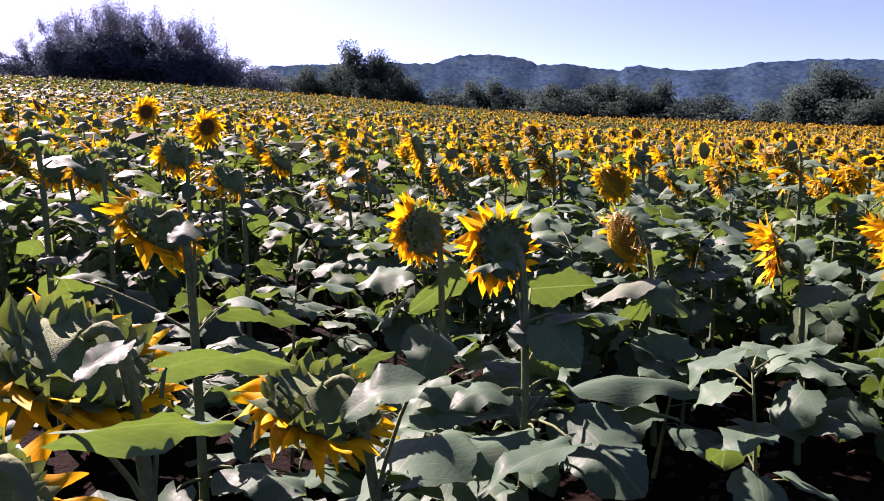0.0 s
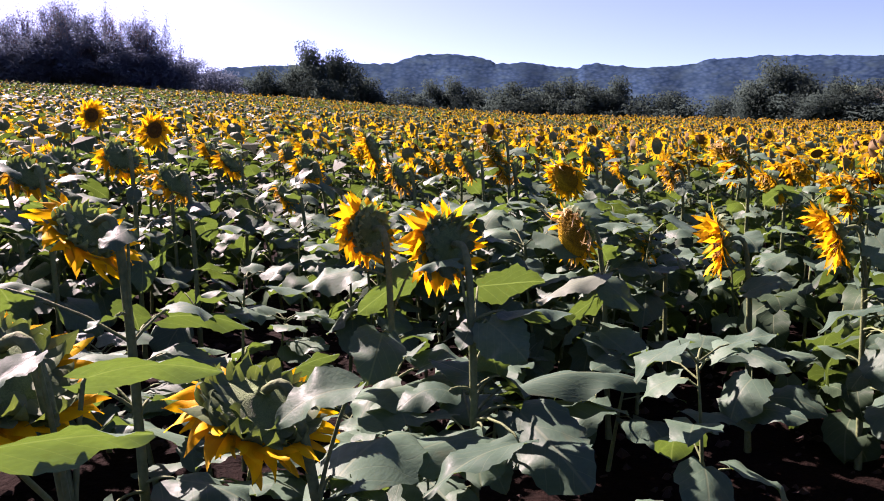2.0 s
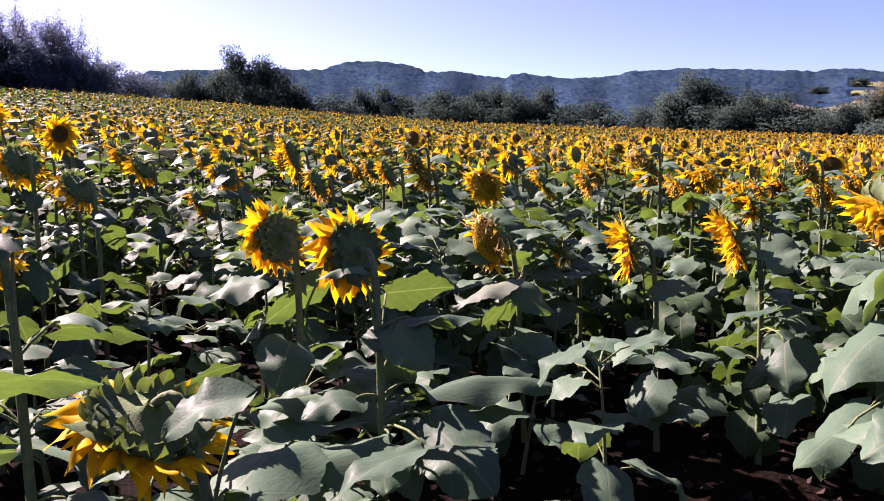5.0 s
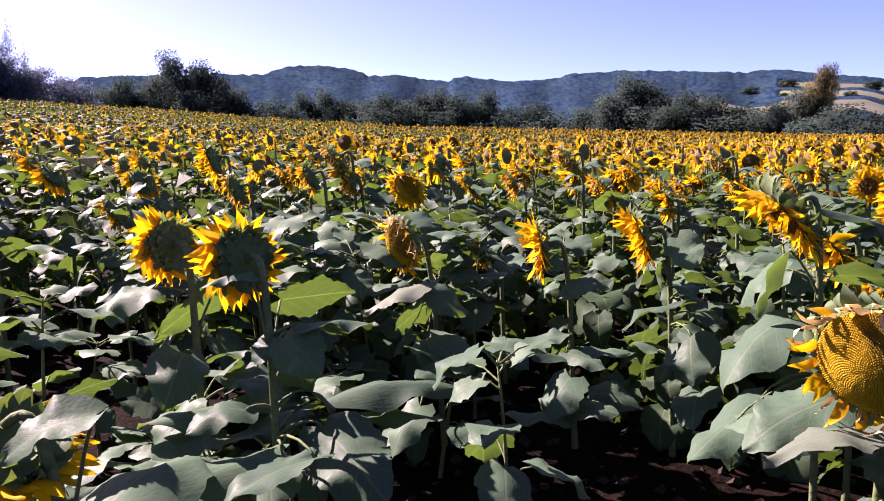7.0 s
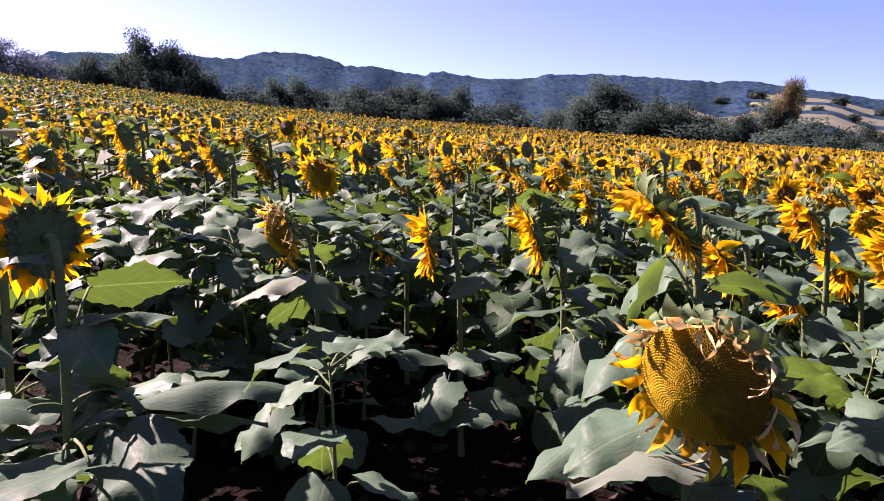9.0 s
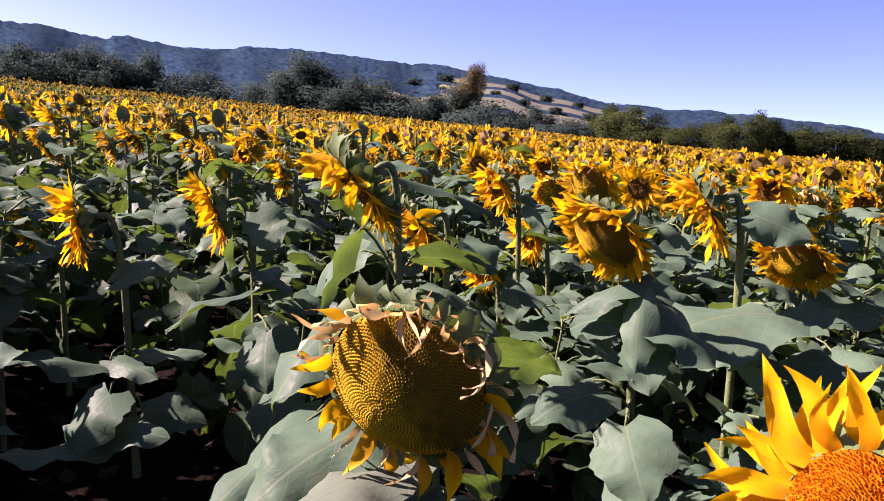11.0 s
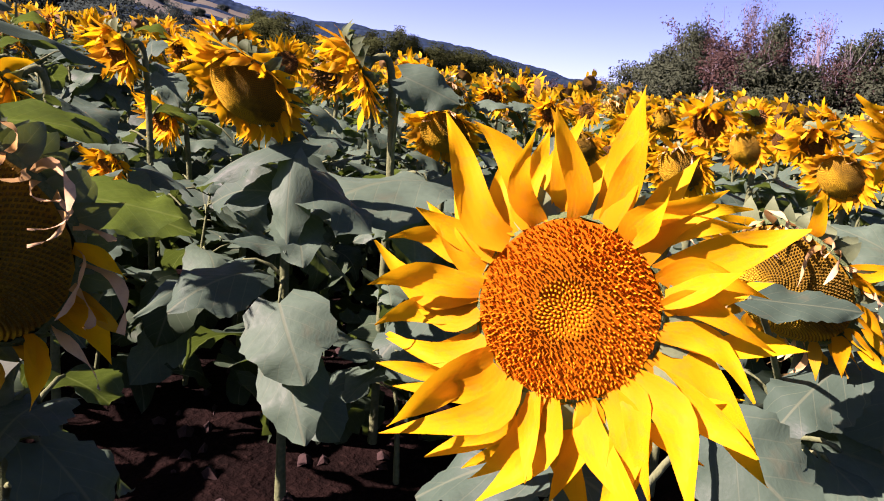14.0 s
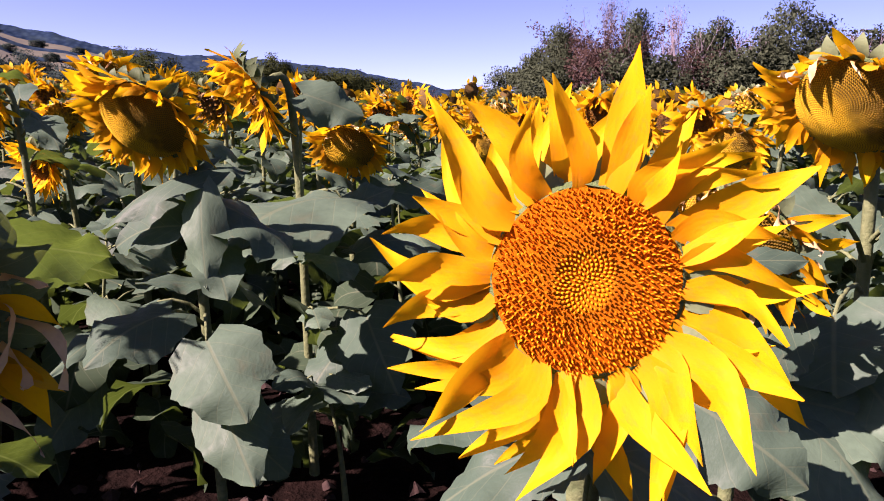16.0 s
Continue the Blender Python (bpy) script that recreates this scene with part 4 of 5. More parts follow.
blade("main", (1.919, 0.694, 0.883), (1.889, 0.553, 0.810), 0.85, (-0.70, 0.07, 0.71), 0)
blade("main", (1.555, 0.750, 0.992), (1.502, 0.856, 0.940), 0.6, (-0.55, -0.13, 0.82), 0)
blade("main", (1.523, 0.740, 0.992), (1.573, 0.648, 0.915), 0.6, (-0.51, -0.00, 0.86), 0)
blade("disc2", (1.960, 0.685, 1.041), (2.014, 0.566, 1.043), 0.42, (-0.64, 0.04, 0.77), 0)
blade("disc2", (2.164, 0.567, 0.932), (2.039, 0.635, 0.849), 0.7, (-0.59, 0.05, 0.81), 0)
blade("fl13", (2.302, 0.484, 0.904), (2.172, 0.493, 0.820), 1.4, (-0.86, 0.15, 0.49), 0)
blade("fl13", (2.478, 0.472, 1.023), (2.500, 0.624, 1.083), 0.6, (-0.66, 0.07, 0.75), 0)
blade("fl13", (2.341, 0.481, 0.855), (2.137, 0.398, 0.783), 0.8, (-0.68, 0.14, 0.72), 0)
blade("bigdisc", (1.702, 1.500, 1.038), (1.853, 1.484, 0.972), 0.5, (-0.13, 0.83, 0.54), 0)
blade("fl4", (0.044, 2.542, 0.648), (-0.297, 2.133, 0.729), 0.4, (0.14, -0.44, 0.89), 0)
blade("brown", (0.597, 2.825, 0.487), (0.464, 2.681, 0.348), 0.7, (-0.11, -0.76, 0.65), 0)
blade("fl6", (1.743, 2.818, 0.725), (1.688, 2.679, 0.562), 1.1, (-0.41, -0.71, 0.58), 0)
blade("fl7", (1.849, 2.308, 0.912), (1.497, 2.133, 0.765), 0.6, (-0.42, -0.60, 0.68), 0)
blade("fl7", (1.594, 2.055, 0.730), (1.268, 1.902, 0.607), 0.42, (-0.38, -0.57, 0.73), 0)
blade("fl7", (1.425, 1.912, 0.717), (1.482, 1.635, 0.787), 0.42, (-0.35, -0.47, 0.81), 0)
blade("fl11", (2.403, 1.692, 0.451), (2.352, 1.526, 0.396), 0.8, (-0.57, -0.43, 0.70), 0)
blade("bigdisc", (1.609, 1.502, 0.762), (1.489, 1.434, 0.749), 1.0, (-0.36, -0.60, 0.71), 0)
blade("m3", (3.267, 1.829, 0.946), (3.127, 1.890, 1.012), 0.8, (-0.59, -0.32, 0.74), 0)
blade("m3", (3.280, 1.803, 0.946), (3.463, 1.625, 0.897), 0.7, (-0.61, -0.27, 0.75), 0)
finish_plants()


# ---- plants that stand a few rows off: eight kinds, copied ----
def field_plant(kind, seed):
    rnd = random.Random(seed)
    tall = rnd.uniform(1.08, 1.28)
    radius = {"young": 0.056, "ruffled": 0.078, "wilted": 0.08, "fresh": 0.080, "ripe": 0.090, "mature": 0.096}[kind]
    face = (-1, rnd.uniform(-0.1, 0.1), {"young": 0.0, "ruffled": -0.35, "wilted": -0.7, "fresh": -0.4, "ripe": -0.5, "mature": -0.8}[kind])
    centre = Vector((-0.14, rnd.uniform(-0.05, 0.05), tall))
    plant = new("sunflower_plant")
    tagged(plant, PLANT_LABELS[kind], "sunflower", "sunflowers in the field")
    line = stem_line((0, 0, -0.03), centre, face, radius)
    pieces = [tube(line, [0.014 - 0.004 * i / len(line) for i in range(len(line))], 6)]
    for n in range(12):
        stalk, base, tip, wide, normal = random_leaf(line, tall - 0.04, n, rnd, 0.05, seed)
        part("leaf", rnd.choice(LEAVES_MID), plant, leaf_pose(base, tip * 1.0, wide, normal))
        pieces.append(tube(stalk[::2], [0.005, 0.004, 0.003], 4))
    v, f = joined(pieces)
    part("stem", mesh("stem", v, f, STEM), plant)
    put_head(plant, frame_of(centre, face), kind, radius, seed, False, DISCS_MID)
    return plant


KINDS = ["ruffled", "ripe", "mature", "wilted", "ripe", "ruffled", "wilted", "young"]
MODELS = [field_plant(kind, 200 + n) for n, kind in enumerate(KINDS)]
NEAR_FEET = np.array([(p["foot"].x, p["foot"].y) for p in PLANTS.values()])


def row_places(inner, outer, step_x, step_y, low, high, seed):
    """Places in uneven rows between two distances and two bearings."""
    gen = np.random.default_rng(seed)
    xs, ys = np.meshgrid(np.arange(-outer, outer, step_x), np.arange(-outer, outer, step_y))
    x = xs.ravel() + gen.normal(0, step_x * 0.17, xs.size)
    y = ys.ravel() + gen.normal(0, step_y * 0.25, xs.size)
    turn = radians(24)
    x, y = x * math.cos(turn) - y * math.sin(turn), x * math.sin(turn) + y * math.cos(turn)
    d, az = np.hypot(x, y), np.degrees(np.arctan2(x, y))
    keep = (d > inner) & (d < outer) & (az > low) & (az < high)
    return x[keep], y[keep], gen


MID_TO = 7.7
px, py, gen = row_places(2.6, MID_TO, 0.66, 0.42, -52, 106, 11)
first = {}
for x, y in zip(px, py):
    d, az = math.hypot(x, y), math.degrees(math.atan2(x, y))
    start = np.interp(az, [-52, -34, -26, -10, 10, 30, 45, 60, 76, 106], [2.8, 3.2, 4.8, 5.6, 5.6, 5.2, 4.7, 4.9, 5.0, 3.6])
    if d < start or np.hypot(NEAR_FEET[:, 0] - x, NEAR_FEET[:, 1] - y).min() < 0.30:
        continue
    n = int(gen.integers(0, len(MODELS)))
    size = gen.uniform(0.9, 1.08)
    m = pose(x, y, height(x, y), gen.normal(0, 3), gen.normal(0, 3), gen.normal(-4, 20)) @ Matrix.Scale(size, 4)
    if n not in first:
        first[n] = MODELS[n]
        MODELS[n].matrix_basis = m
    else:
        ob = copy_thing(MODELS[n], m)
        ob.matrix_basis = m


# ---- leafy plants not in bloom, between the others ----
def leafy_plant(seed, tall):
    rnd = random.Random(seed)
    plant = new("sunflower_plant")
    tagged(plant, "low leafy sunflower stalk without a bloom", "sunflower", "sunflowers in the field")
    line = bezier((0, 0, -0.03), (0, 0, tall * 0.3), (rnd.uniform(-0.05, 0.05), rnd.uniform(-0.05, 0.05), tall * 0.7), (-0.05, 0, tall), 8)
    pieces = [tube(line, [0.012 - 0.008 * i / 8 for i in range(9)], 6)]
    for n in range(12):
        stalk, base, tip, wide, normal = random_leaf(line, tall * 0.99, n, rnd, 0.02, seed, 0.99 if n < 3 else None)
        part("leaf", rnd.choice(LEAVES_FEW), plant, leaf_pose(base, tip, wide, normal))
        pieces.append(tube(stalk[::2], [0.005, 0.004, 0.003], 4))
    v, f = joined(pieces)
    part("stem", mesh("stem", v, f, STEM), plant)
    return plant


LEAFY = [leafy_plant(500 + n, 0.6 + 0.07 * n) for n in range(6)]
lx, ly, gen = row_places(1.3, 5.8, 0.62, 0.46, -48, 104, 21)
taken = set()
for x, y in zip(lx, ly):
    near = np.hypot(NEAR_FEET[:, 0] - x, NEAR_FEET[:, 1] - y).min()
    if near < 0.22 or on_bare_strip(x, y) or gen.random() < (0.90 if math.hypot(x, y) < 3.2 else 0.60 if math.hypot(x, y) < (4.6 if x < 0 else 3.5) else 0.35) or math.hypot(x - 0.8, y - 0.4) < 1.05 or math.hypot(x, y) < 1.3:
        continue
    n = int(gen.integers(0, len(LEAFY)))
    if any(in_the_sun_of(Vector((x, y, h)), 0.32) or hides_head(Vector((x, y, h))) for h in (0.5, 0.65, 0.8, 0.95)):
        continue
    m = pose(x, y, height(x, y), gen.normal(0, 5), gen.normal(0, 5), gen.uniform(0, 360)) @ Matrix.Scale(gen.uniform(0.85, 1.15), 4)
    if n not in taken:
        taken.add(n)
        LEAFY[n].matrix_basis = m
    else:
        copy_thing(LEAFY[n], m).matrix_basis = m


# low ones at the feet of the nearest rows
for x, y in zip(*row_places(0.9, 3.5, 0.42, 0.34, -46, 104, 23)[:2]):
    if on_bare_strip(x, y) or min((Vector((x, y)) - q.xy).length for q in CAMERA_SPOTS) < 0.75 or np.hypot(NEAR_FEET[:, 0] - x, NEAR_FEET[:, 1] - y).min() < 0.12 or gen.random() < (0.55 if x < 1.3 else 0.80):
        continue
    m = pose(x, y, height(x, y), gen.normal(0, 5), gen.normal(0, 5), gen.uniform(0, 360)) @ Matrix.Diagonal((gen.uniform(0.9, 1.15), gen.uniform(0.9, 1.15), gen.uniform(0.62, 0.8), 1))
    copy_thing(LEAFY[int(gen.integers(0, 3))], m).matrix_basis = m


# a closer stand of them, added to shade the bare soil of the gap
for n in range(18):
    x, y = -0.35 + 0.26 * (n % 6) + gen.uniform(-0.06, 0.06), 3.72 + 0.32 * (n // 6) + gen.uniform(-0.08, 0.08)
    if np.hypot(NEAR_FEET[:, 0] - x, NEAR_FEET[:, 1] - y).min() > 0.12:
        m = pose(x, y, height(x, y), gen.normal(0, 4), gen.normal(0, 4), gen.uniform(0, 360)) @ Matrix.Scale(gen.uniform(0.98, 1.10), 4)
        copy_thing(LEAFY[4 + n % 2], m).matrix_basis = m


# ---- the mass of leaves lower down, past counting ----
def build_low_leaves():
    gen = np.random.default_rng(31)
    shape = leaf_mesh(77, 8, 4, 0.35)
    v = np.array([tuple(q.co) for q in shape.vertices])
    f = np.array([t for p in shape.polygons for t in ((p.vertices[0], p.vertices[1], p.vertices[2]), (p.vertices[0], p.vertices[2], p.vertices[3]))])
    uv = np.zeros((len(v), 2))
    for loop in shape.loops:
        uv[loop.vertex_index] = shape.uv_layers[0].data[loop.index].uv
    count = 2400
    az = np.radians(gen.uniform(-50, 106, count))
    d = np.sqrt(gen.uniform(9, 46, count))
    x, y = d * np.sin(az) + 0.1, d * np.cos(az)
    z = ground_height(x, y) + gen.uniform(0.08, 0.62, count)
    clear = (d < 3.3) | (x < 0) & (d < 5.2) & (z > 0.2) | (d < np.where(az < 0, 4.6, 3.8)) & (gen.random(count) < 0.6) & (z > 0.3) | (np.hypot(x - 0.9, y - 0.5) < 0.75) | np.array([on_bare_strip(p, q) for p, q in zip(x, y)])
    x, y, z = x[~clear], y[~clear], z[~clear]
    n = x.size
    turn, fall, roll = gen.uniform(0, 2 * np.pi, n), gen.uniform(-1.25, 0.0, n), gen.normal(0, 0.35, n)
    long, wide = gen.uniform(0.15, 0.26, n), gen.uniform(0.7, 1.0, n)
    p = v[None] * np.stack([long * wide, long, long], -1)[:, None]
    c, s = np.cos(roll)[:, None], np.sin(roll)[:, None]
    p = np.stack([p[..., 0] * c + p[..., 2] * s, p[..., 1], -p[..., 0] * s + p[..., 2] * c], -1)
    c, s = np.cos(fall)[:, None], np.sin(fall)[:, None]
    p = np.stack([p[..., 0], p[..., 1] * c - p[..., 2] * s, p[..., 1] * s + p[..., 2] * c], -1)
    c, s = np.cos(turn)[:, None], np.sin(turn)[:, None]
    p = np.stack([p[..., 0] * c - p[..., 1] * s, p[..., 0] * s + p[..., 1] * c, p[..., 2]], -1) + np.stack([x, y, z], -1)[:, None]
    p[..., 2] = np.maximum(p[..., 2], 0.02)
    tri = f[None] + (np.arange(n) * len(v))[:, None, None]
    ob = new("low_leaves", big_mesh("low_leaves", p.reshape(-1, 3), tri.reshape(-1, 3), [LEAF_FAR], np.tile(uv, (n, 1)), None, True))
    tagged(ob, "mass of overlapping lower sunflower leaves near the soil", "leaves", kind="stuff")


# ---- the rest of the field, past counting ----
def leaf_cards(rnd, count, low, high, size, cells):
    """Leaves of a far plant as folded blades of a few faces: verts, faces, uvs."""
    verts, faces, uvs = [], [], []
    for n in range(count):
        w = n * 2.4 + rnd.uniform(-0.4, 0.4)
        out = Vector((math.cos(w), math.sin(w), 0))
        side = Vector((-out.y, out.x, 0))
        z = low + (high - low) * (n + 0.5) / count
        base = out * 0.09 + Vector((0, 0, z))
        tip = base + (out + Vector((0, 0, rnd.uniform(-0.9, 0.1)))).normalized() * size * rnd.uniform(0.8, 1.2)
        mid = base.lerp(tip, 0.42) + Vector((0, 0, 0.03))
        wide = size * 0.46
        tilt = Vector((0, 0, rnd.uniform(-0.05, 0.05)))
        o = len(verts)
        if cells == 2:
            verts += [base, mid + side * wide + tilt, mid, mid - side * wide - tilt, tip]
            faces += [(o, o + 1, o + 2), (o, o + 2, o + 3), (o + 2, o + 1, o + 4), (o + 2, o + 4, o + 3)]
            uvs += [(0.5, 0), (0, 0.4), (0.5, 0.4), (1, 0.4), (0.5, 1)]
        else:
            verts += [base, mid + side * wide + tilt, tip, mid - side * wide - tilt]
            faces += [(o, o + 1, o + 2), (o, o + 2, o + 3)]
            uvs += [(0.5, 0), (0, 0.4), (0.5, 1), (1, 0.4)]
    return verts, faces, uvs


def far_plant(seed, fine, kind, bits=8, nod=False):
    """Verts, triangles, uvs and material slots of one far plant facing -x: 0 leaf, 1 petal, 2 disc, 3 green back."""
    rnd = random.Random(seed)
    tall = rnd.uniform(1.05, 1.3)
    if fine:
        verts, faces, uvs = leaf_cards(rnd, 15, 0.15, tall + (0.03 if nod else -0.14), 0.25, 2)
    else:
        verts, faces, uvs = leaf_cards(rnd, 9 if bits == 8 else 7, 0.55, tall + (0.03 if nod else -0.12), 0.30, 1)
    slot = [0] * len(faces)
    m = frame_of((-0.12, 0, tall), (-1, rnd.uniform(-0.25, 0.25), rnd.uniform(-1.6, -0.7) if nod else rnd.uniform(-1.0, -0.05)))
    seg = 15 if fine else bits
    r = rnd.uniform(0.07, 0.095)
    o = len(verts)
    verts += [m @ Vector((0, 0, 0.03 if kind != "mature" else 0.045)), m @ Vector((0, 0, -0.07))]
    uvs += [(0.5, 0.5)] * 2
    for k in range(seg):
        w = 2 * math.pi * k / seg
        verts.append(m @ Vector((r * math.cos(w), r * math.sin(w), 0)))
        uvs.append((0.5, 0.5))
    for k in range(seg):
        a, b = o + 2 + k, o + 2 + (k + 1) % seg
        faces += [(o, a, b), (o + 1, b, a)]
        slot += [2, 3]
    share = {"young": 1.0, "fresh": 0.95, "mature": 0.85, "dry": 0.7}[kind] * (0.6 if nod else 1.0)
    # petals stand off the rim every way, ragged
    many = 22 if fine else seg + 2
    for k in range(many):
        if rnd.random() > share:
            continue
        w = 2 * math.pi * (k + rnd.uniform(-0.4, 0.4)) / many
        long = rnd.uniform(0.055, 0.095)
        tilt = rnd.gauss(0.45 if nod else 0.25, 0.55)
        half = 0.30 if fine else (0.50 if bits == 8 else 0.62)
        out, up = long * math.cos(tilt), long * math.sin(tilt)
        o = len(verts)
        verts += [m @ Vector((r * math.cos(w - half * 0.6), r * math.sin(w - half * 0.6), 0.004)), m @ Vector((r * math.cos(w + half * 0.6), r * math.sin(w + half * 0.6), 0.004)), m @ Vector(((r + out) * math.cos(w + 0.1), (r + out) * math.sin(w + 0.1), up))]
        uvs += [(0, 0), (1, 0), (0.5, 1)]
        if fine:
            # broad in the middle
            mid = r + out * 0.55
            verts += [m @ Vector((mid * math.cos(w + q * half * 0.55), mid * math.sin(w + q * half * 0.55), up * 0.45)) for q in (-1, 1)]
            uvs += [(0, 0.55), (1, 0.55)]
            faces += [(o, o + 1, o + 4), (o, o + 4, o + 3), (o + 3, o + 4, o + 2)]
            slot += [1, 1]
        else:
            faces.append((o, o + 1, o + 2))
        slot.append(1)
    if bits < 8:
        return np.array([tuple(v) for v in verts]), np.array(faces), np.array(uvs), np.array(slot)
    # the stem
    o = len(verts)
    foot = 0.0 if fine else 0.5
    for k in range(3):
        w = 2 * math.pi * k / 3
        verts += [Vector((0.013 * math.cos(w), 0.013 * math.sin(w), foot)), Vector((0.01 * math.cos(w) - 0.03, 0.01 * math.sin(w), tall + 0.02))]
        uvs += [(0.5, 0.5)] * 2
    for k in range(3):
        a, b = o + 2 * k, o + 2 * ((k + 1) % 3)
        faces += [(a, b, b + 1), (a, b + 1, a + 1)]
        slot += [3, 3]
    return np.array([tuple(v) for v in verts]), np.array(faces), np.array(uvs), np.array(slot)


def field_stuff(name, label, inner, outer, step_x, step_y, fine, seed, bits=8, low=-46, high=104):
    x, y, gen = row_places(inner, outer, step_x, step_y, low, high, seed)
    models = [far_plant(300 + seed * 20 + n, fine, kind, bits) for n, kind in enumerate(["fresh", "young", "mature", "fresh", "dry", "fresh", "mature"])]
    models += [far_plant(400 + seed * 20 + n, fine, kind, bits, True) for n, kind in enumerate(["fresh", "mature", "dry", "fresh", "mature"])]
    # the plants on the rise hang their heads, those down the slope hold them up
    nodding = gen.random(x.size) < np.interp(np.degrees(np.arctan2(x, y)), [-30, 0, 25, 45], [0.92, 0.66, 0.30, 0.10])
    pick = np.where(nodding, gen.integers(7, len(models), x.size), gen.integers(0, 7, x.size))
    z = ground_height(x, y)
    turn = np.radians(gen.normal(-3, 30, x.size))
    size = gen.uniform(0.88, 1.10, x.size)
    V, F, U, S, count = [], [], [], [], 0
    for n, (v, f, u, s) in enumerate(models):
        who = np.nonzero(pick == n)[0]
        if not who.size:
            continue
        c, sn, k = np.cos(turn[who])[:, None], np.sin(turn[who])[:, None], size[who][:, None]
        vx = (v[None, :, 0] * c - v[None, :, 1] * sn) * k + x[who][:, None]
        vy = (v[None, :, 0] * sn + v[None, :, 1] * c) * k + y[who][:, None]
        vz = v[None, :, 2] * k + z[who][:, None]
        V.append(np.stack([vx, vy, vz], -1).reshape(-1, 3))
        F.append((f[None] + (np.arange(who.size) * len(v))[:, None, None] + count).reshape(-1, 3))
        U.append(np.tile(u, (who.size, 1)))
        S.append(np.tile(s, who.size))
        count += who.size * len(v)
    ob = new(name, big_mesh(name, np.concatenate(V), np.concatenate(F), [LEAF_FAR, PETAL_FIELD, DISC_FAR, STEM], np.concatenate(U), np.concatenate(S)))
    tagged(ob, label, "sunflowers", kind="stuff")


def big_mesh(name, verts, tris, mats, uvs=None, slots=None, smooth=False):
    """A mesh of triangles from arrays, quickly."""
    me = bpy.data.meshes.new(name)
    me.vertices.add(len(verts))
    me.vertices.foreach_set("co", np.asarray(verts, dtype=np.float32).ravel())
    me.loops.add(len(tris) * 3)
    me.loops.foreach_set("vertex_index", np.asarray(tris, dtype=np.int32).ravel())
    me.polygons.add(len(tris))
    me.polygons.foreach_set("loop_start", np.arange(0, len(tris) * 3, 3, dtype=np.int32))
    for m in mats:
        me.materials.append(m)
    if slots is not None:
        me.polygons.foreach_set("material_index", np.asarray(slots, dtype=np.int32))
    me.polygons.foreach_set("use_smooth", np.full(len(tris), smooth))
    if uvs is not None:
        layer = me.uv_layers.new(name="UVMap")
        layer.data.foreach_set("uv", np.asarray(uvs, dtype=np.float32)[np.asarray(tris).ravel()].ravel())
    me.update(calc_edges=True)
    return me


build_low_leaves()
DISC_FAR = rough_material("far disc", (0.045, 0.026, 0.003), (0.10, 0.058, 0.005), 25.0)
field_stuff("sunflower_field", "dense rows of yellow sunflowers on a gentle slope", MID_TO, 21.0, 0.66, 0.38, True, 1)
field_stuff("sunflower_field", "sunflower rows going on beside the path", 3.2, 9.0, 0.66, 0.42, True, 4, 8, -110, -53)
field_stuff("sunflower_field", "sunflower rows going on beside the path", 3.2, 9.0, 0.66, 0.42, True, 5, 8, 108, 160)
field_stuff("sunflower_field", "far rows of sunflowers up to the field edge", 21.0, 36.0, 0.60, 0.38, False, 2)
field_stuff("sunflower_field", "farthest rows of sunflowers along the field edge", 36.0, EDGE, 0.66, 0.46, False, 3, 6)


# ---- trees and bushes ----
def branching(rnd, start, way, long, thick, depth, spread, lift, out, ends):
    """Grows tapered limbs from start; collects tubes and twig ends."""
    steps = 4
    pts, p, d = [Vector(start)], Vector(start), Vector(way).normalized()
    for _ in range(steps):
        d = (d + Vector((rnd.gauss(0, 0.13), rnd.gauss(0, 0.13), rnd.gauss(0, 0.08) + lift))).normalized()
        p = p + d * long / steps
        pts.append(p.copy())
    out.append(tube(pts, [thick * (1 - 0.55 * i / steps) for i in range(steps + 1)], 5 if depth > 2 else 3))
    ends += [(q, depth) for q in pts[2:]]
    if depth > 0:
        for _ in range(rnd.randint(3, 5)):
            q = pts[rnd.randint(1, steps)]
            side = Vector((rnd.gauss(0, 1), rnd.gauss(0, 1), rnd.uniform(-0.1, 0.6))).normalized()
            branching(rnd, q, d * (1 - spread) + side * spread, long * rnd.uniform(0.5, 0.72), thick * 0.5, depth - 1, spread, lift, out, ends)


def leaf_cloud(rnd, centres, count, spread, size):
    """Many small leaf clumps, each a bent pair of triangles, round the twig ends."""
    gen = np.random.default_rng(rnd.randrange(10 ** 6))
    c = np.array([tuple(q) for q in centres])
    at = c[gen.integers(0, len(c), count)] + np.clip(gen.normal(0, 1, (count, 3)), -1.7, 1.7) * spread * (1, 1, 0.8)
    a, b = gen.normal(0, 1, (count, 3)), gen.normal(0, 1, (count, 3))
    a /= np.linalg.norm(a, axis=1)[:, None]
    b -= a * (a * b).sum(1)[:, None]
    b /= np.linalg.norm(b, axis=1)[:, None]
    s = size * gen.uniform(0.6, 1.5, (count, 1))
    v = np.stack([at - a * s, at + b * s * 0.75 + np.cross(a, b) * s * 0.3, at + a * s], 1).reshape(-1, 3)
    f = np.arange(count * 3).reshape(-1, 3)
    return v, f


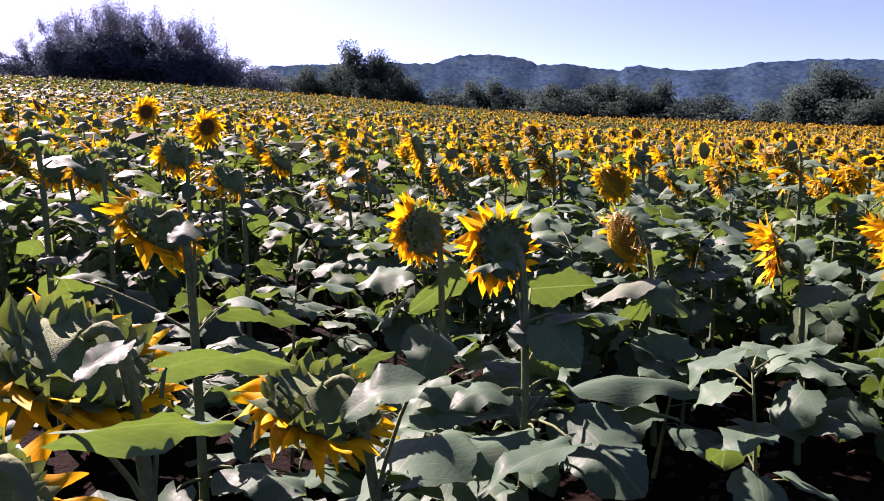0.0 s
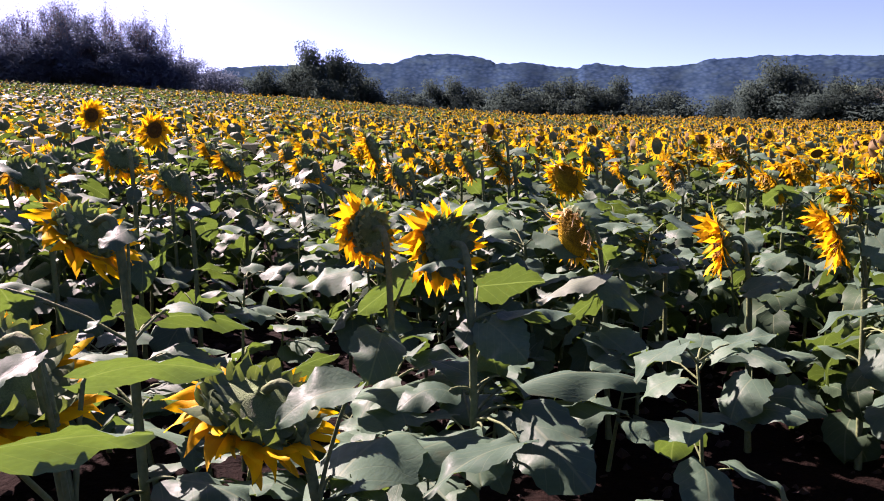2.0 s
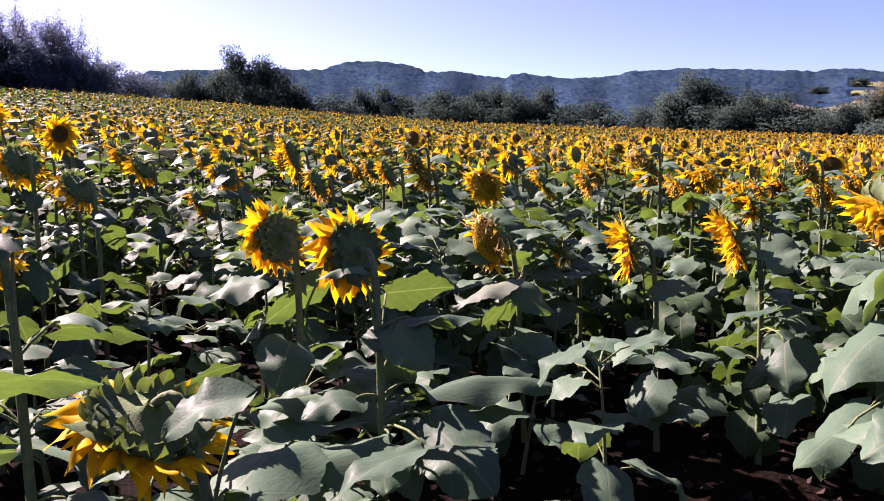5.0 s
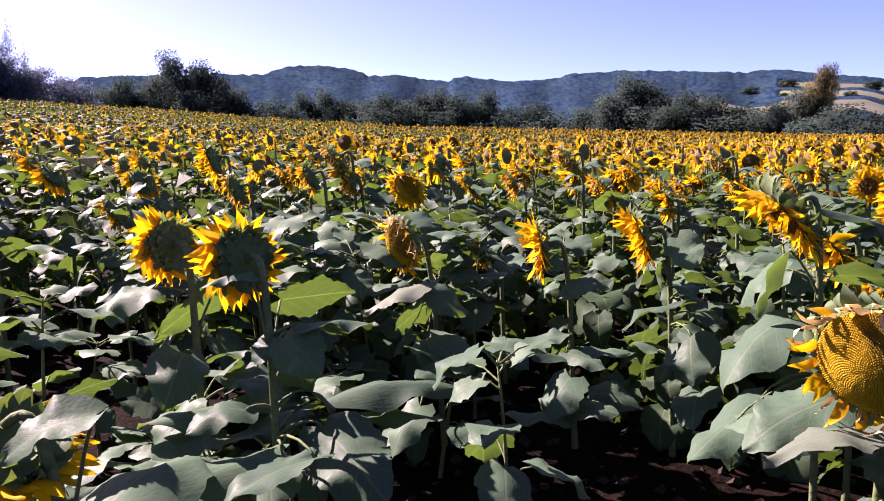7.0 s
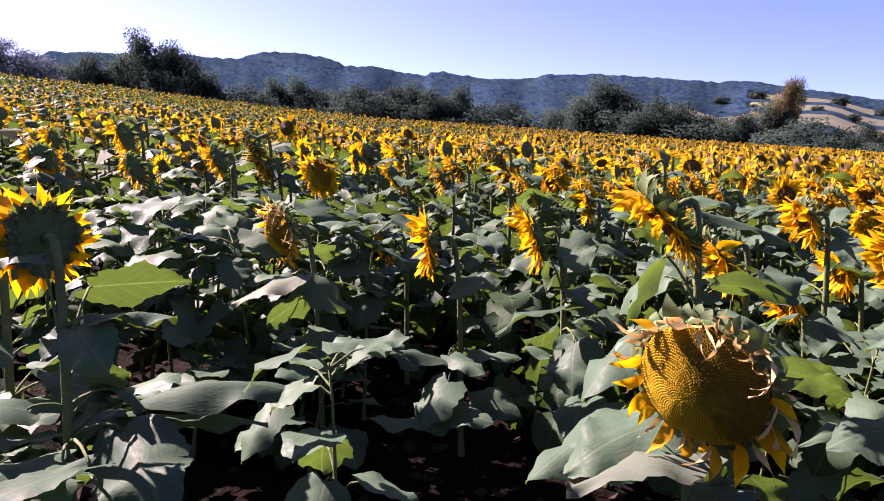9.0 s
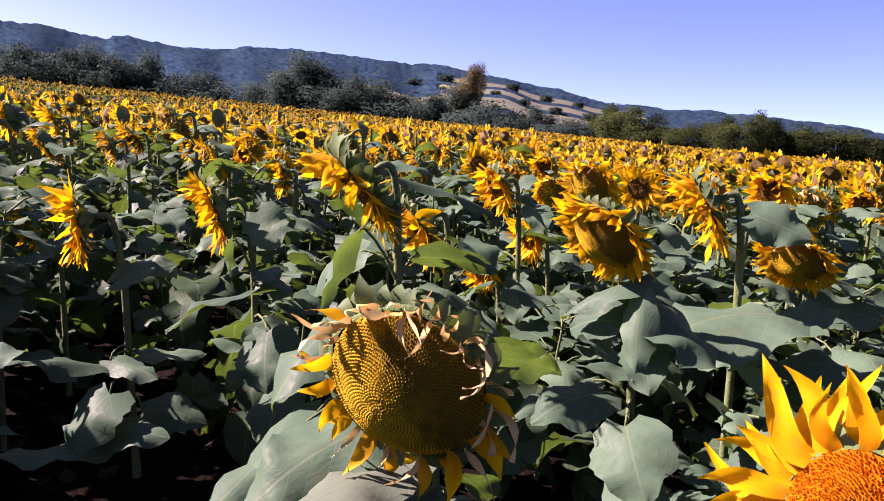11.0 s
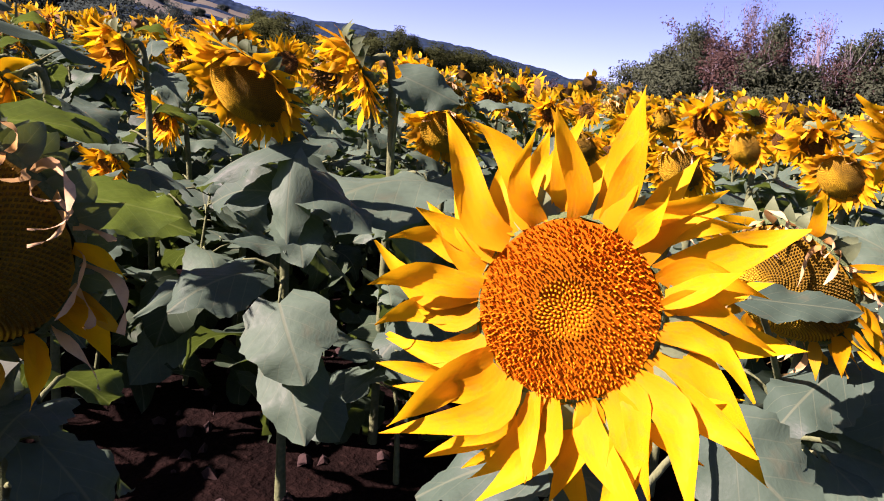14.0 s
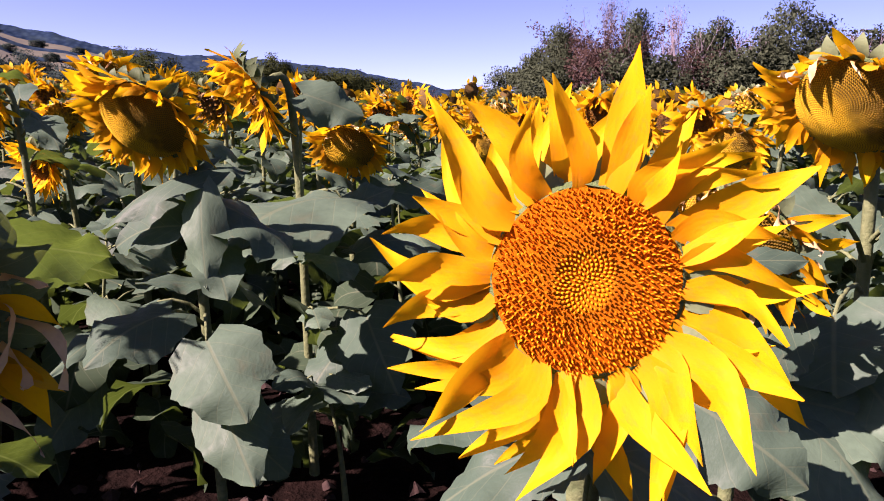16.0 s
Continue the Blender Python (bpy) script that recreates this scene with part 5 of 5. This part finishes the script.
def tree_model(label, category, seed, tall, trunk, spread, lift, leaves, cloud, leaf, crown, bark, stems=1, depth=3, dome=0.0):
    rnd = random.Random(seed)
    tree = new(category)
    tagged(tree, label, category.replace("_", " "), "trees and bushes round the field")
    out, ends = [], []
    for k in range(stems):
        lean = Vector((rnd.gauss(0, 0.12 + 0.12 * (stems > 1)), rnd.gauss(0, 0.12 + 0.12 * (stems > 1)), 1))
        branching(rnd, (rnd.gauss(0, 0.25) * (stems > 1), rnd.gauss(0, 0.25) * (stems > 1), -0.3), lean, tall * trunk, 0.030 * tall / math.sqrt(stems), depth, spread, lift, out, ends)
    top = max(q.z for q, _ in ends)
    k = tall / top
    k *= 0.55 if dome else 1.0
    v, f = joined(out)
    part("trunk", mesh("trunk", [q * k for q in v], f, bark), tree)
    if leaves:
        places = [q * k for q, dep in ends if dep <= 1]
        low = [Vector((rnd.gauss(0, tall * 0.17), rnd.gauss(0, tall * 0.17), rnd.uniform(0.2, tall * 0.45))) for _ in range(len(places) // 4)]
        if dome:
            # clumps over an uneven dome
            places, low = [], []
            for _ in range(46):
                d = Vector((rnd.gauss(0, 1), rnd.gauss(0, 1), rnd.gauss(0, 1))).normalized() * rnd.uniform(0.55, 1.0)
                places.append(Vector((d.x * tall * dome * rnd.uniform(0.8, 1.15), d.y * tall * dome * rnd.uniform(0.8, 1.15), tall * (0.46 + 0.47 * d.z))))
        v, f = leaf_cloud(rnd, places + low, leaves, cloud, leaf)
        me = big_mesh("crown", v, f, [crown], None, None, True)
        # shading normals are turned outward, to even light and shade over the crown
        out_way = (v - np.array((0, 0, tall * 0.42))) * (1, 1, 0.8)
        out_way /= np.linalg.norm(out_way, axis=1)[:, None] + 1e-6
        out_way = out_way + np.random.default_rng(seed).normal(0, 0.18, (len(f), 3)).repeat(3, 0)
        out_way /= np.linalg.norm(out_way, axis=1)[:, None]
        me.normals_split_custom_set_from_vertices(out_way.tolist())
        part("crown", me, tree)
    return tree


TREES = {
    "broad": tree_model("broad dark green tree behind the field", "tree", 1, 8.0, 0.42, 0.62, 0.04, 26000, 0.52, 0.10, CROWN_BLUE, BARK, 1, 1, 0.36),
    "round": tree_model("rounded green bush at the field edge", "bush", 2, 4.5, 0.35, 0.75, 0.02, 18000, 0.34, 0.075, CROWN_BLUE, BARK, 2, 1, 0.42),
    "willow": tree_model("grey-green willow in the valley", "tree", 3, 8.0, 0.40, 0.55, 0.10, 26000, 0.52, 0.10, CROWN_BLUE, BARK, 2, 1, 0.34),
    "tan": tree_model("tall tree with yellowing leaves", "tree", 4, 10.0, 0.50, 0.45, 0.12, 22000, 0.34, 0.10, CROWN_TAN, BARK),
    "red": tree_model("bush with reddish-brown leaves", "bush", 5, 5.0, 0.42, 0.55, 0.10, 10000, 0.20, 0.07, CROWN_RED, TWIG, 3, 3),
    "bare": tree_model("leafless bush of purple-grey twigs", "bush", 6, 6.0, 0.42, 0.42, 0.16, 2600, 0.25, 0.05, CROWN_RED, TWIG, 4, 3),
    "slim": tree_model("slim upright green tree", "tree", 7, 6.5, 0.45, 0.40, 0.16, 13000, 0.38, 0.085, CROWN, BARK, 2, 2, 0.22),
    "thin": tree_model("thin-leaved tree with bare top branches", "tree", 8, 8.0, 0.45, 0.48, 0.12, 13000, 0.26, 0.08, CROWN_HAZE, TWIG, 3),
    "shrub": tree_model("dense green shrub among the thicket", "bush", 9, 4.5, 0.35, 0.75, 0.04, 12000, 0.34, 0.085, CROWN, BARK, 3, 1, 0.42),
    "oak": tree_model("full dark green tree in the thicket", "tree", 10, 7.0, 0.40, 0.60, 0.05, 16000, 0.46, 0.10, CROWN, BARK, 1, 1, 0.36),
    "hedge": tree_model("rounded olive green hedge bush", "bush", 12, 4.5, 0.35, 0.75, 0.02, 18000, 0.34, 0.075, CROWN_GREEN, BARK, 2, 1, 0.42),
    "hedge_tree": tree_model("broad olive green tree in the hedge", "tree", 13, 8.0, 0.42, 0.62, 0.04, 26000, 0.52, 0.10, CROWN_GREEN, BARK, 1, 1, 0.36),
    "brush": tree_model("dense brush under the thicket, blued for haze", "bush", 11, 4.5, 0.35, 0.75, 0.02, 18000, 0.34, 0.075, CROWN_HAZE, BARK, 2, 1, 0.42),
}
used = set()


def plant_tree(kind, az, dist, tall, wide=1.0, seed=0, sink=0.0):
    """A tree at a bearing and distance, so tall over its ground."""
    rnd = random.Random(seed + int(az * 10))
    x, y = dist * math.sin(radians(az)), dist * math.cos(radians(az))
    model = TREES[kind]
    real = {"broad": 8.0, "round": 4.5, "willow": 8.0, "tan": 10.0, "red": 5.0, "bare": 6.0, "slim": 6.5, "thin": 8.0, "shrub": 4.5, "oak": 7.0, "brush": 4.5, "hedge": 4.5, "hedge_tree": 8.0}[kind]
    k = tall / real
    m = pose(x, y, height(x, y) - sink, 0, 0, rnd.uniform(0, 360)) @ Matrix.Diagonal((k * wide, k * wide, k, 1))
    if kind in used:
        ob = copy_thing(model, m)
        ob.matrix_basis = m
    else:
        used.add(kind)
        model.matrix_basis = m


def top_to(kind, az, dist, elevation, wide=1.0, seed=0):
    """A tree whose top stands at that elevation over the level of the eye."""
    x, y = dist * math.sin(radians(az)), dist * math.cos(radians(az))
    plant_tree(kind, az, dist, 1.07 * (1.5 + dist * math.tan(radians(elevation)) - height(x, y)), wide, seed)


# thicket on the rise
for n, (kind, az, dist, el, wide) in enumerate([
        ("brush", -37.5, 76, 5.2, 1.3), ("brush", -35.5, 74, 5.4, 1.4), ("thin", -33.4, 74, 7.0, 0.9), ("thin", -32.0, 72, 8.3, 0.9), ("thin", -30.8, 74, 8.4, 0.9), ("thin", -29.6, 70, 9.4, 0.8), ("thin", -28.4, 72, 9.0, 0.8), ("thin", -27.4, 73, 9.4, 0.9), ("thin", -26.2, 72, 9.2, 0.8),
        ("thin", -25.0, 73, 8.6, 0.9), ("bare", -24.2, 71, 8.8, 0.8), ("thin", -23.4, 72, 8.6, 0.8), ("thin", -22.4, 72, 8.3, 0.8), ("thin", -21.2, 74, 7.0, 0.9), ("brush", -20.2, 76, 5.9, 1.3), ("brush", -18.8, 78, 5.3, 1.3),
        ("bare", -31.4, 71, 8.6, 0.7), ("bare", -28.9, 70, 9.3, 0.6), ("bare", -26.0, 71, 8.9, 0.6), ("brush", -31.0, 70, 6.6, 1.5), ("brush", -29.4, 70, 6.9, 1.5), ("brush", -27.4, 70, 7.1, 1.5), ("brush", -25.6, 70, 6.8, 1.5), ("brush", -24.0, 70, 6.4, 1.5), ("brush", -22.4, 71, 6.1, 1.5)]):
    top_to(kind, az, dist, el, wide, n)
# valley trees behind the crest
for n, (kind, az, dist, el, wide) in enumerate([
        ("willow", -17.2, 118, 4.8, 0.9), ("broad", -15.2, 112, 5.3, 0.9), ("willow", -13.4, 116, 5.4, 0.9), ("broad", -11.7, 110, 7.0, 0.72), ("broad", -9.5, 112, 6.5, 0.76), ("willow", -10.6, 104, 4.8, 0.9), ("willow", -7.2, 112, 5.0, 0.8),
        ("round", -5.0, 118, 4.2, 1.3), ("broad", -2.4, 124, 4.5, 0.8), ("broad", -0.6, 122, 4.7, 0.8), ("willow", 1.6, 126, 4.2, 1.0), ("willow", 3.4, 120, 4.7, 1.0), ("round", 5.0, 118, 4.1, 1.3), ("willow", 6.6, 116, 4.7, 0.9),
        ("broad", 8.2, 114, 4.6, 0.9), ("broad", 9.8, 112, 4.3, 1.0), ("broad", 11.8, 114, 4.6, 0.8), ("round", 13.6, 112, 3.6, 1.4), ("willow", 15.4, 112, 3.9, 0.9), ("round", 17.4, 108, 3.3, 1.5), ("willow", 19.4, 106, 3.5, 1.1),
        ("broad", 22.8, 104, 5.4, 0.95), ("broad", 24.0, 106, 4.8, 1.0), ("round", 25.2, 104, 4.0, 1.3), ("broad", 26.6, 100, 4.1, 1.1), ("broad", 28.6, 102, 3.9, 1.1), ("round", 30.6, 100, 3.3, 1.6), ("willow", 32.6, 98, 3.5, 1.0), ("tan", 35.2, 105, 5.3, 0.62), ("broad", 34.6, 103, 3.9, 0.9),
        ("round", 36.8, 96, 3.2, 1.5), ("round", 38.6, 92, 2.4, 1.5), ("broad", 40.8, 90, 2.7, 1.0), ("round", 43.0, 86, 2.2, 1.5), ("round", 44.6, 86, 2.2, 1.5)]):
    top_to(kind, az, dist, el, wide, n)
# hedge along the far side
for n, (kind, az, dist, el, wide) in enumerate([
        ("hedge_tree", 46.4, 84, 3.5, 0.95), ("hedge", 47.8, 80, 3.2, 1.3), ("hedge", 49.6, 78, 2.3, 1.5), ("hedge", 51.8, 76, 2.2, 1.5), ("hedge_tree", 54.2, 76, 2.9, 1.0), ("hedge_tree", 57.2, 74, 3.4, 0.8), ("hedge", 55.8, 74, 2.7, 1.4), ("hedge", 59.4, 76, 2.4, 1.5),
        ("hedge", 61.4, 76, 2.3, 1.5), ("hedge", 63.4, 78, 2.2, 1.4), ("hedge", 65.4, 82, 1.6, 1.4), ("red", 67.6, 70, 0.9, 1.6), ("red", 69.4, 66, 0.8, 1.6), ("hedge", 71.2, 60, 1.2, 1.5), ("red", 73.0, 56, 1.1, 1.6)]):
    top_to(kind, az, dist, el, wide, n)
# thicket close by on the right of the slope
for n, (kind, az, dist, el, wide) in enumerate([
        ("shrub", 74.8, 42, 2.4, 1.2), ("slim", 76.4, 40, 4.3, 0.8), ("slim", 78.0, 38, 5.9, 0.7), ("red", 79.4, 37, 5.3, 0.9), ("bare", 80.8, 37, 7.3, 0.55), ("red", 81.8, 36, 4.6, 1.2), ("slim", 83.4, 37, 6.9, 0.6),
        ("bare", 84.6, 37, 5.0, 0.8), ("bare", 86.6, 36, 6.2, 0.6), ("slim", 88.8, 37, 6.2, 0.8), ("red", 87.4, 36, 4.6, 1.0), ("bare", 90.2, 36, 4.8, 0.9), ("oak", 94.0, 38, 6.3, 0.9), ("shrub", 92.4, 36, 4.3, 1.3),
        ("shrub", 82.6, 35, 3.4, 1.2), ("shrub", 77.4, 36, 3.0, 1.2), ("shrub", 85.6, 35, 3.2, 1.2), ("shrub", 89.4, 35, 3.4, 1.2), ("bare", 96.6, 37, 4.6, 0.9), ("shrub", 98.4, 38, 4.6, 1.2), ("oak", 101.0, 40, 5.6, 1.0), ("shrub", 104.0, 40, 4.4, 1.6)]):
    top_to(kind, az, dist, el, wide, n)


# ---- wooded hills ----
def build_woods():
    """One uneven sheet of tree tops over the hills, open where the meadows lie."""
    az = np.arange(-44, 112, 0.2)
    d = np.linspace(235, 985, 120)
    a, r = np.meshgrid(az, d, indexing="ij")
    x, y = r * np.sin(np.radians(a)), r * np.cos(np.radians(a))
    z = ground_height(x, y)
    gap = np.array([noise.noise(Vector((p * 0.011, q * 0.011, 3.1))) for p, q in zip(x.ravel(), y.ravel())]).reshape(x.shape)
    open_side = (a > 26.5) & (a < 49)
    meadow_here = open_side & (((r > 446) & (r < 545)) | (a > 33) & (((r > 572) & (r < 655)) | ((r > 682) & (r < 770))))
    ridge = np.array([2.2 * noise.noise(Vector((q * 0.7, 0.0, 1.3))) + 1.6 * noise.noise(Vector((q * 2.1, 0.0, 4.1))) + 1.1 * noise.noise(Vector((q * 5.0, 0.0, 9.2))) for q in az])
    tops = 3.6 + ridge[:, None] * smooth_step(r, 760, 880)
    tops = np.where(open_side & (r <= 446), tops * 0.3, np.where(open_side & (r > 545) & (r < 690), tops * 0.5, tops))
    tops = np.where(meadow_here, -1.2, np.where((r < 420) & (gap > 0.12), -2.0, tops))
    z = z + tops
    n, m = x.shape
    v = np.stack([x, y, z], -1).reshape(-1, 3)
    q = (np.arange(n - 1)[:, None] * m + np.arange(m - 1)[None]).ravel()
    f = np.concatenate([np.stack([q, q + 1, q + m + 1], -1), np.stack([q, q + m + 1, q + m], -1)])
    # the map follows bearing and elevation as the camera sees them
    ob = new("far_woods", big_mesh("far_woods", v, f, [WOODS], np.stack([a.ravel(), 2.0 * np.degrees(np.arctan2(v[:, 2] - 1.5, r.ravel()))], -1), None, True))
    tagged(ob, "dark woods covering the distant hills, haze blue in the colour", "woods", kind="stuff")


build_woods()


def meadow(az0, az1, d0, d1):
    """A strip of dry meadow lying on the hillside."""
    verts, faces = [], []
    nu, nv = 14, 5
    for i in range(nu + 1):
        for k in range(nv + 1):
            az = az0 + (az1 - az0) * i / nu
            d = d0 + (d1 - d0) * k / nv + 5 * math.sin(az * 0.9) + 2 * math.sin(az * 5)
            x, y = d * math.sin(radians(az)), d * math.cos(radians(az))
            verts.append((x, y, height(x, y) + 0.8))
    for i in range(nu):
        for k in range(nv):
            a = i * (nv + 1) + k
            faces.append((a, a + nv + 1, a + nv + 2, a + 1))
    ob = new("meadow", mesh("meadow", verts, faces, DRY_GRASS))
    tagged(ob, "strip of pale dry grass on the hillside", "meadow", kind="structure")


# bushes along the meadow edges
for n in range(24):
    plant_tree("round", 30.0 + n * 0.78 + 0.5 * math.sin(n * 2.3), (446, 560, 668)[n % 3] + 16 * math.sin(n * 1.9), 6.0 + 3.0 * math.sin(n * 4.1), 1.7, n)


meadow(28.5, 48.0, 450, 541)
meadow(33.8, 48.0, 576, 651)
meadow(34.5, 47.5, 686, 766)


# ---- clods on the soil between the near plants ----
def build_clods():
    gen = np.random.default_rng(9)
    count = 2600
    az, d = np.radians(gen.uniform(-50, 112, count)), np.sqrt(gen.uniform(0.4, 36, count))
    x, y = d * np.sin(az) + 0.3, d * np.cos(az)
    z = ground_height(x, y)
    base = np.array([(1, 0, 0), (0, 1, 0), (-1, 0, 0), (0, -1, 0), (0, 0, 0.8), (0.7, 0.7, 0.35), (-0.7, -0.7, 0.35)], dtype=float)
    tri = np.array([(0, 5, 4), (5, 1, 4), (1, 2, 4), (2, 6, 4), (6, 3, 4), (3, 0, 4)])
    r = gen.uniform(0.008, 0.038, count)
    v = base[None] * gen.uniform(0.6, 1.4, (count, 7))[:, :, None] * r[:, None, None] + np.stack([x, y, z], -1)[:, None]
    f = tri[None] + (np.arange(count) * 7)[:, None, None]
    ob = new("soil_clods", big_mesh("soil_clods", v.reshape(-1, 3), f.reshape(-1, 3), [CLOD]))
    tagged(ob, "crumbled red-brown soil clods between the plants", "soil", kind="stuff")


# clods darkened along with the soil, shade included
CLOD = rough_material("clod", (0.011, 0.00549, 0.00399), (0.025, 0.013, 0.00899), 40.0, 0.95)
build_clods()
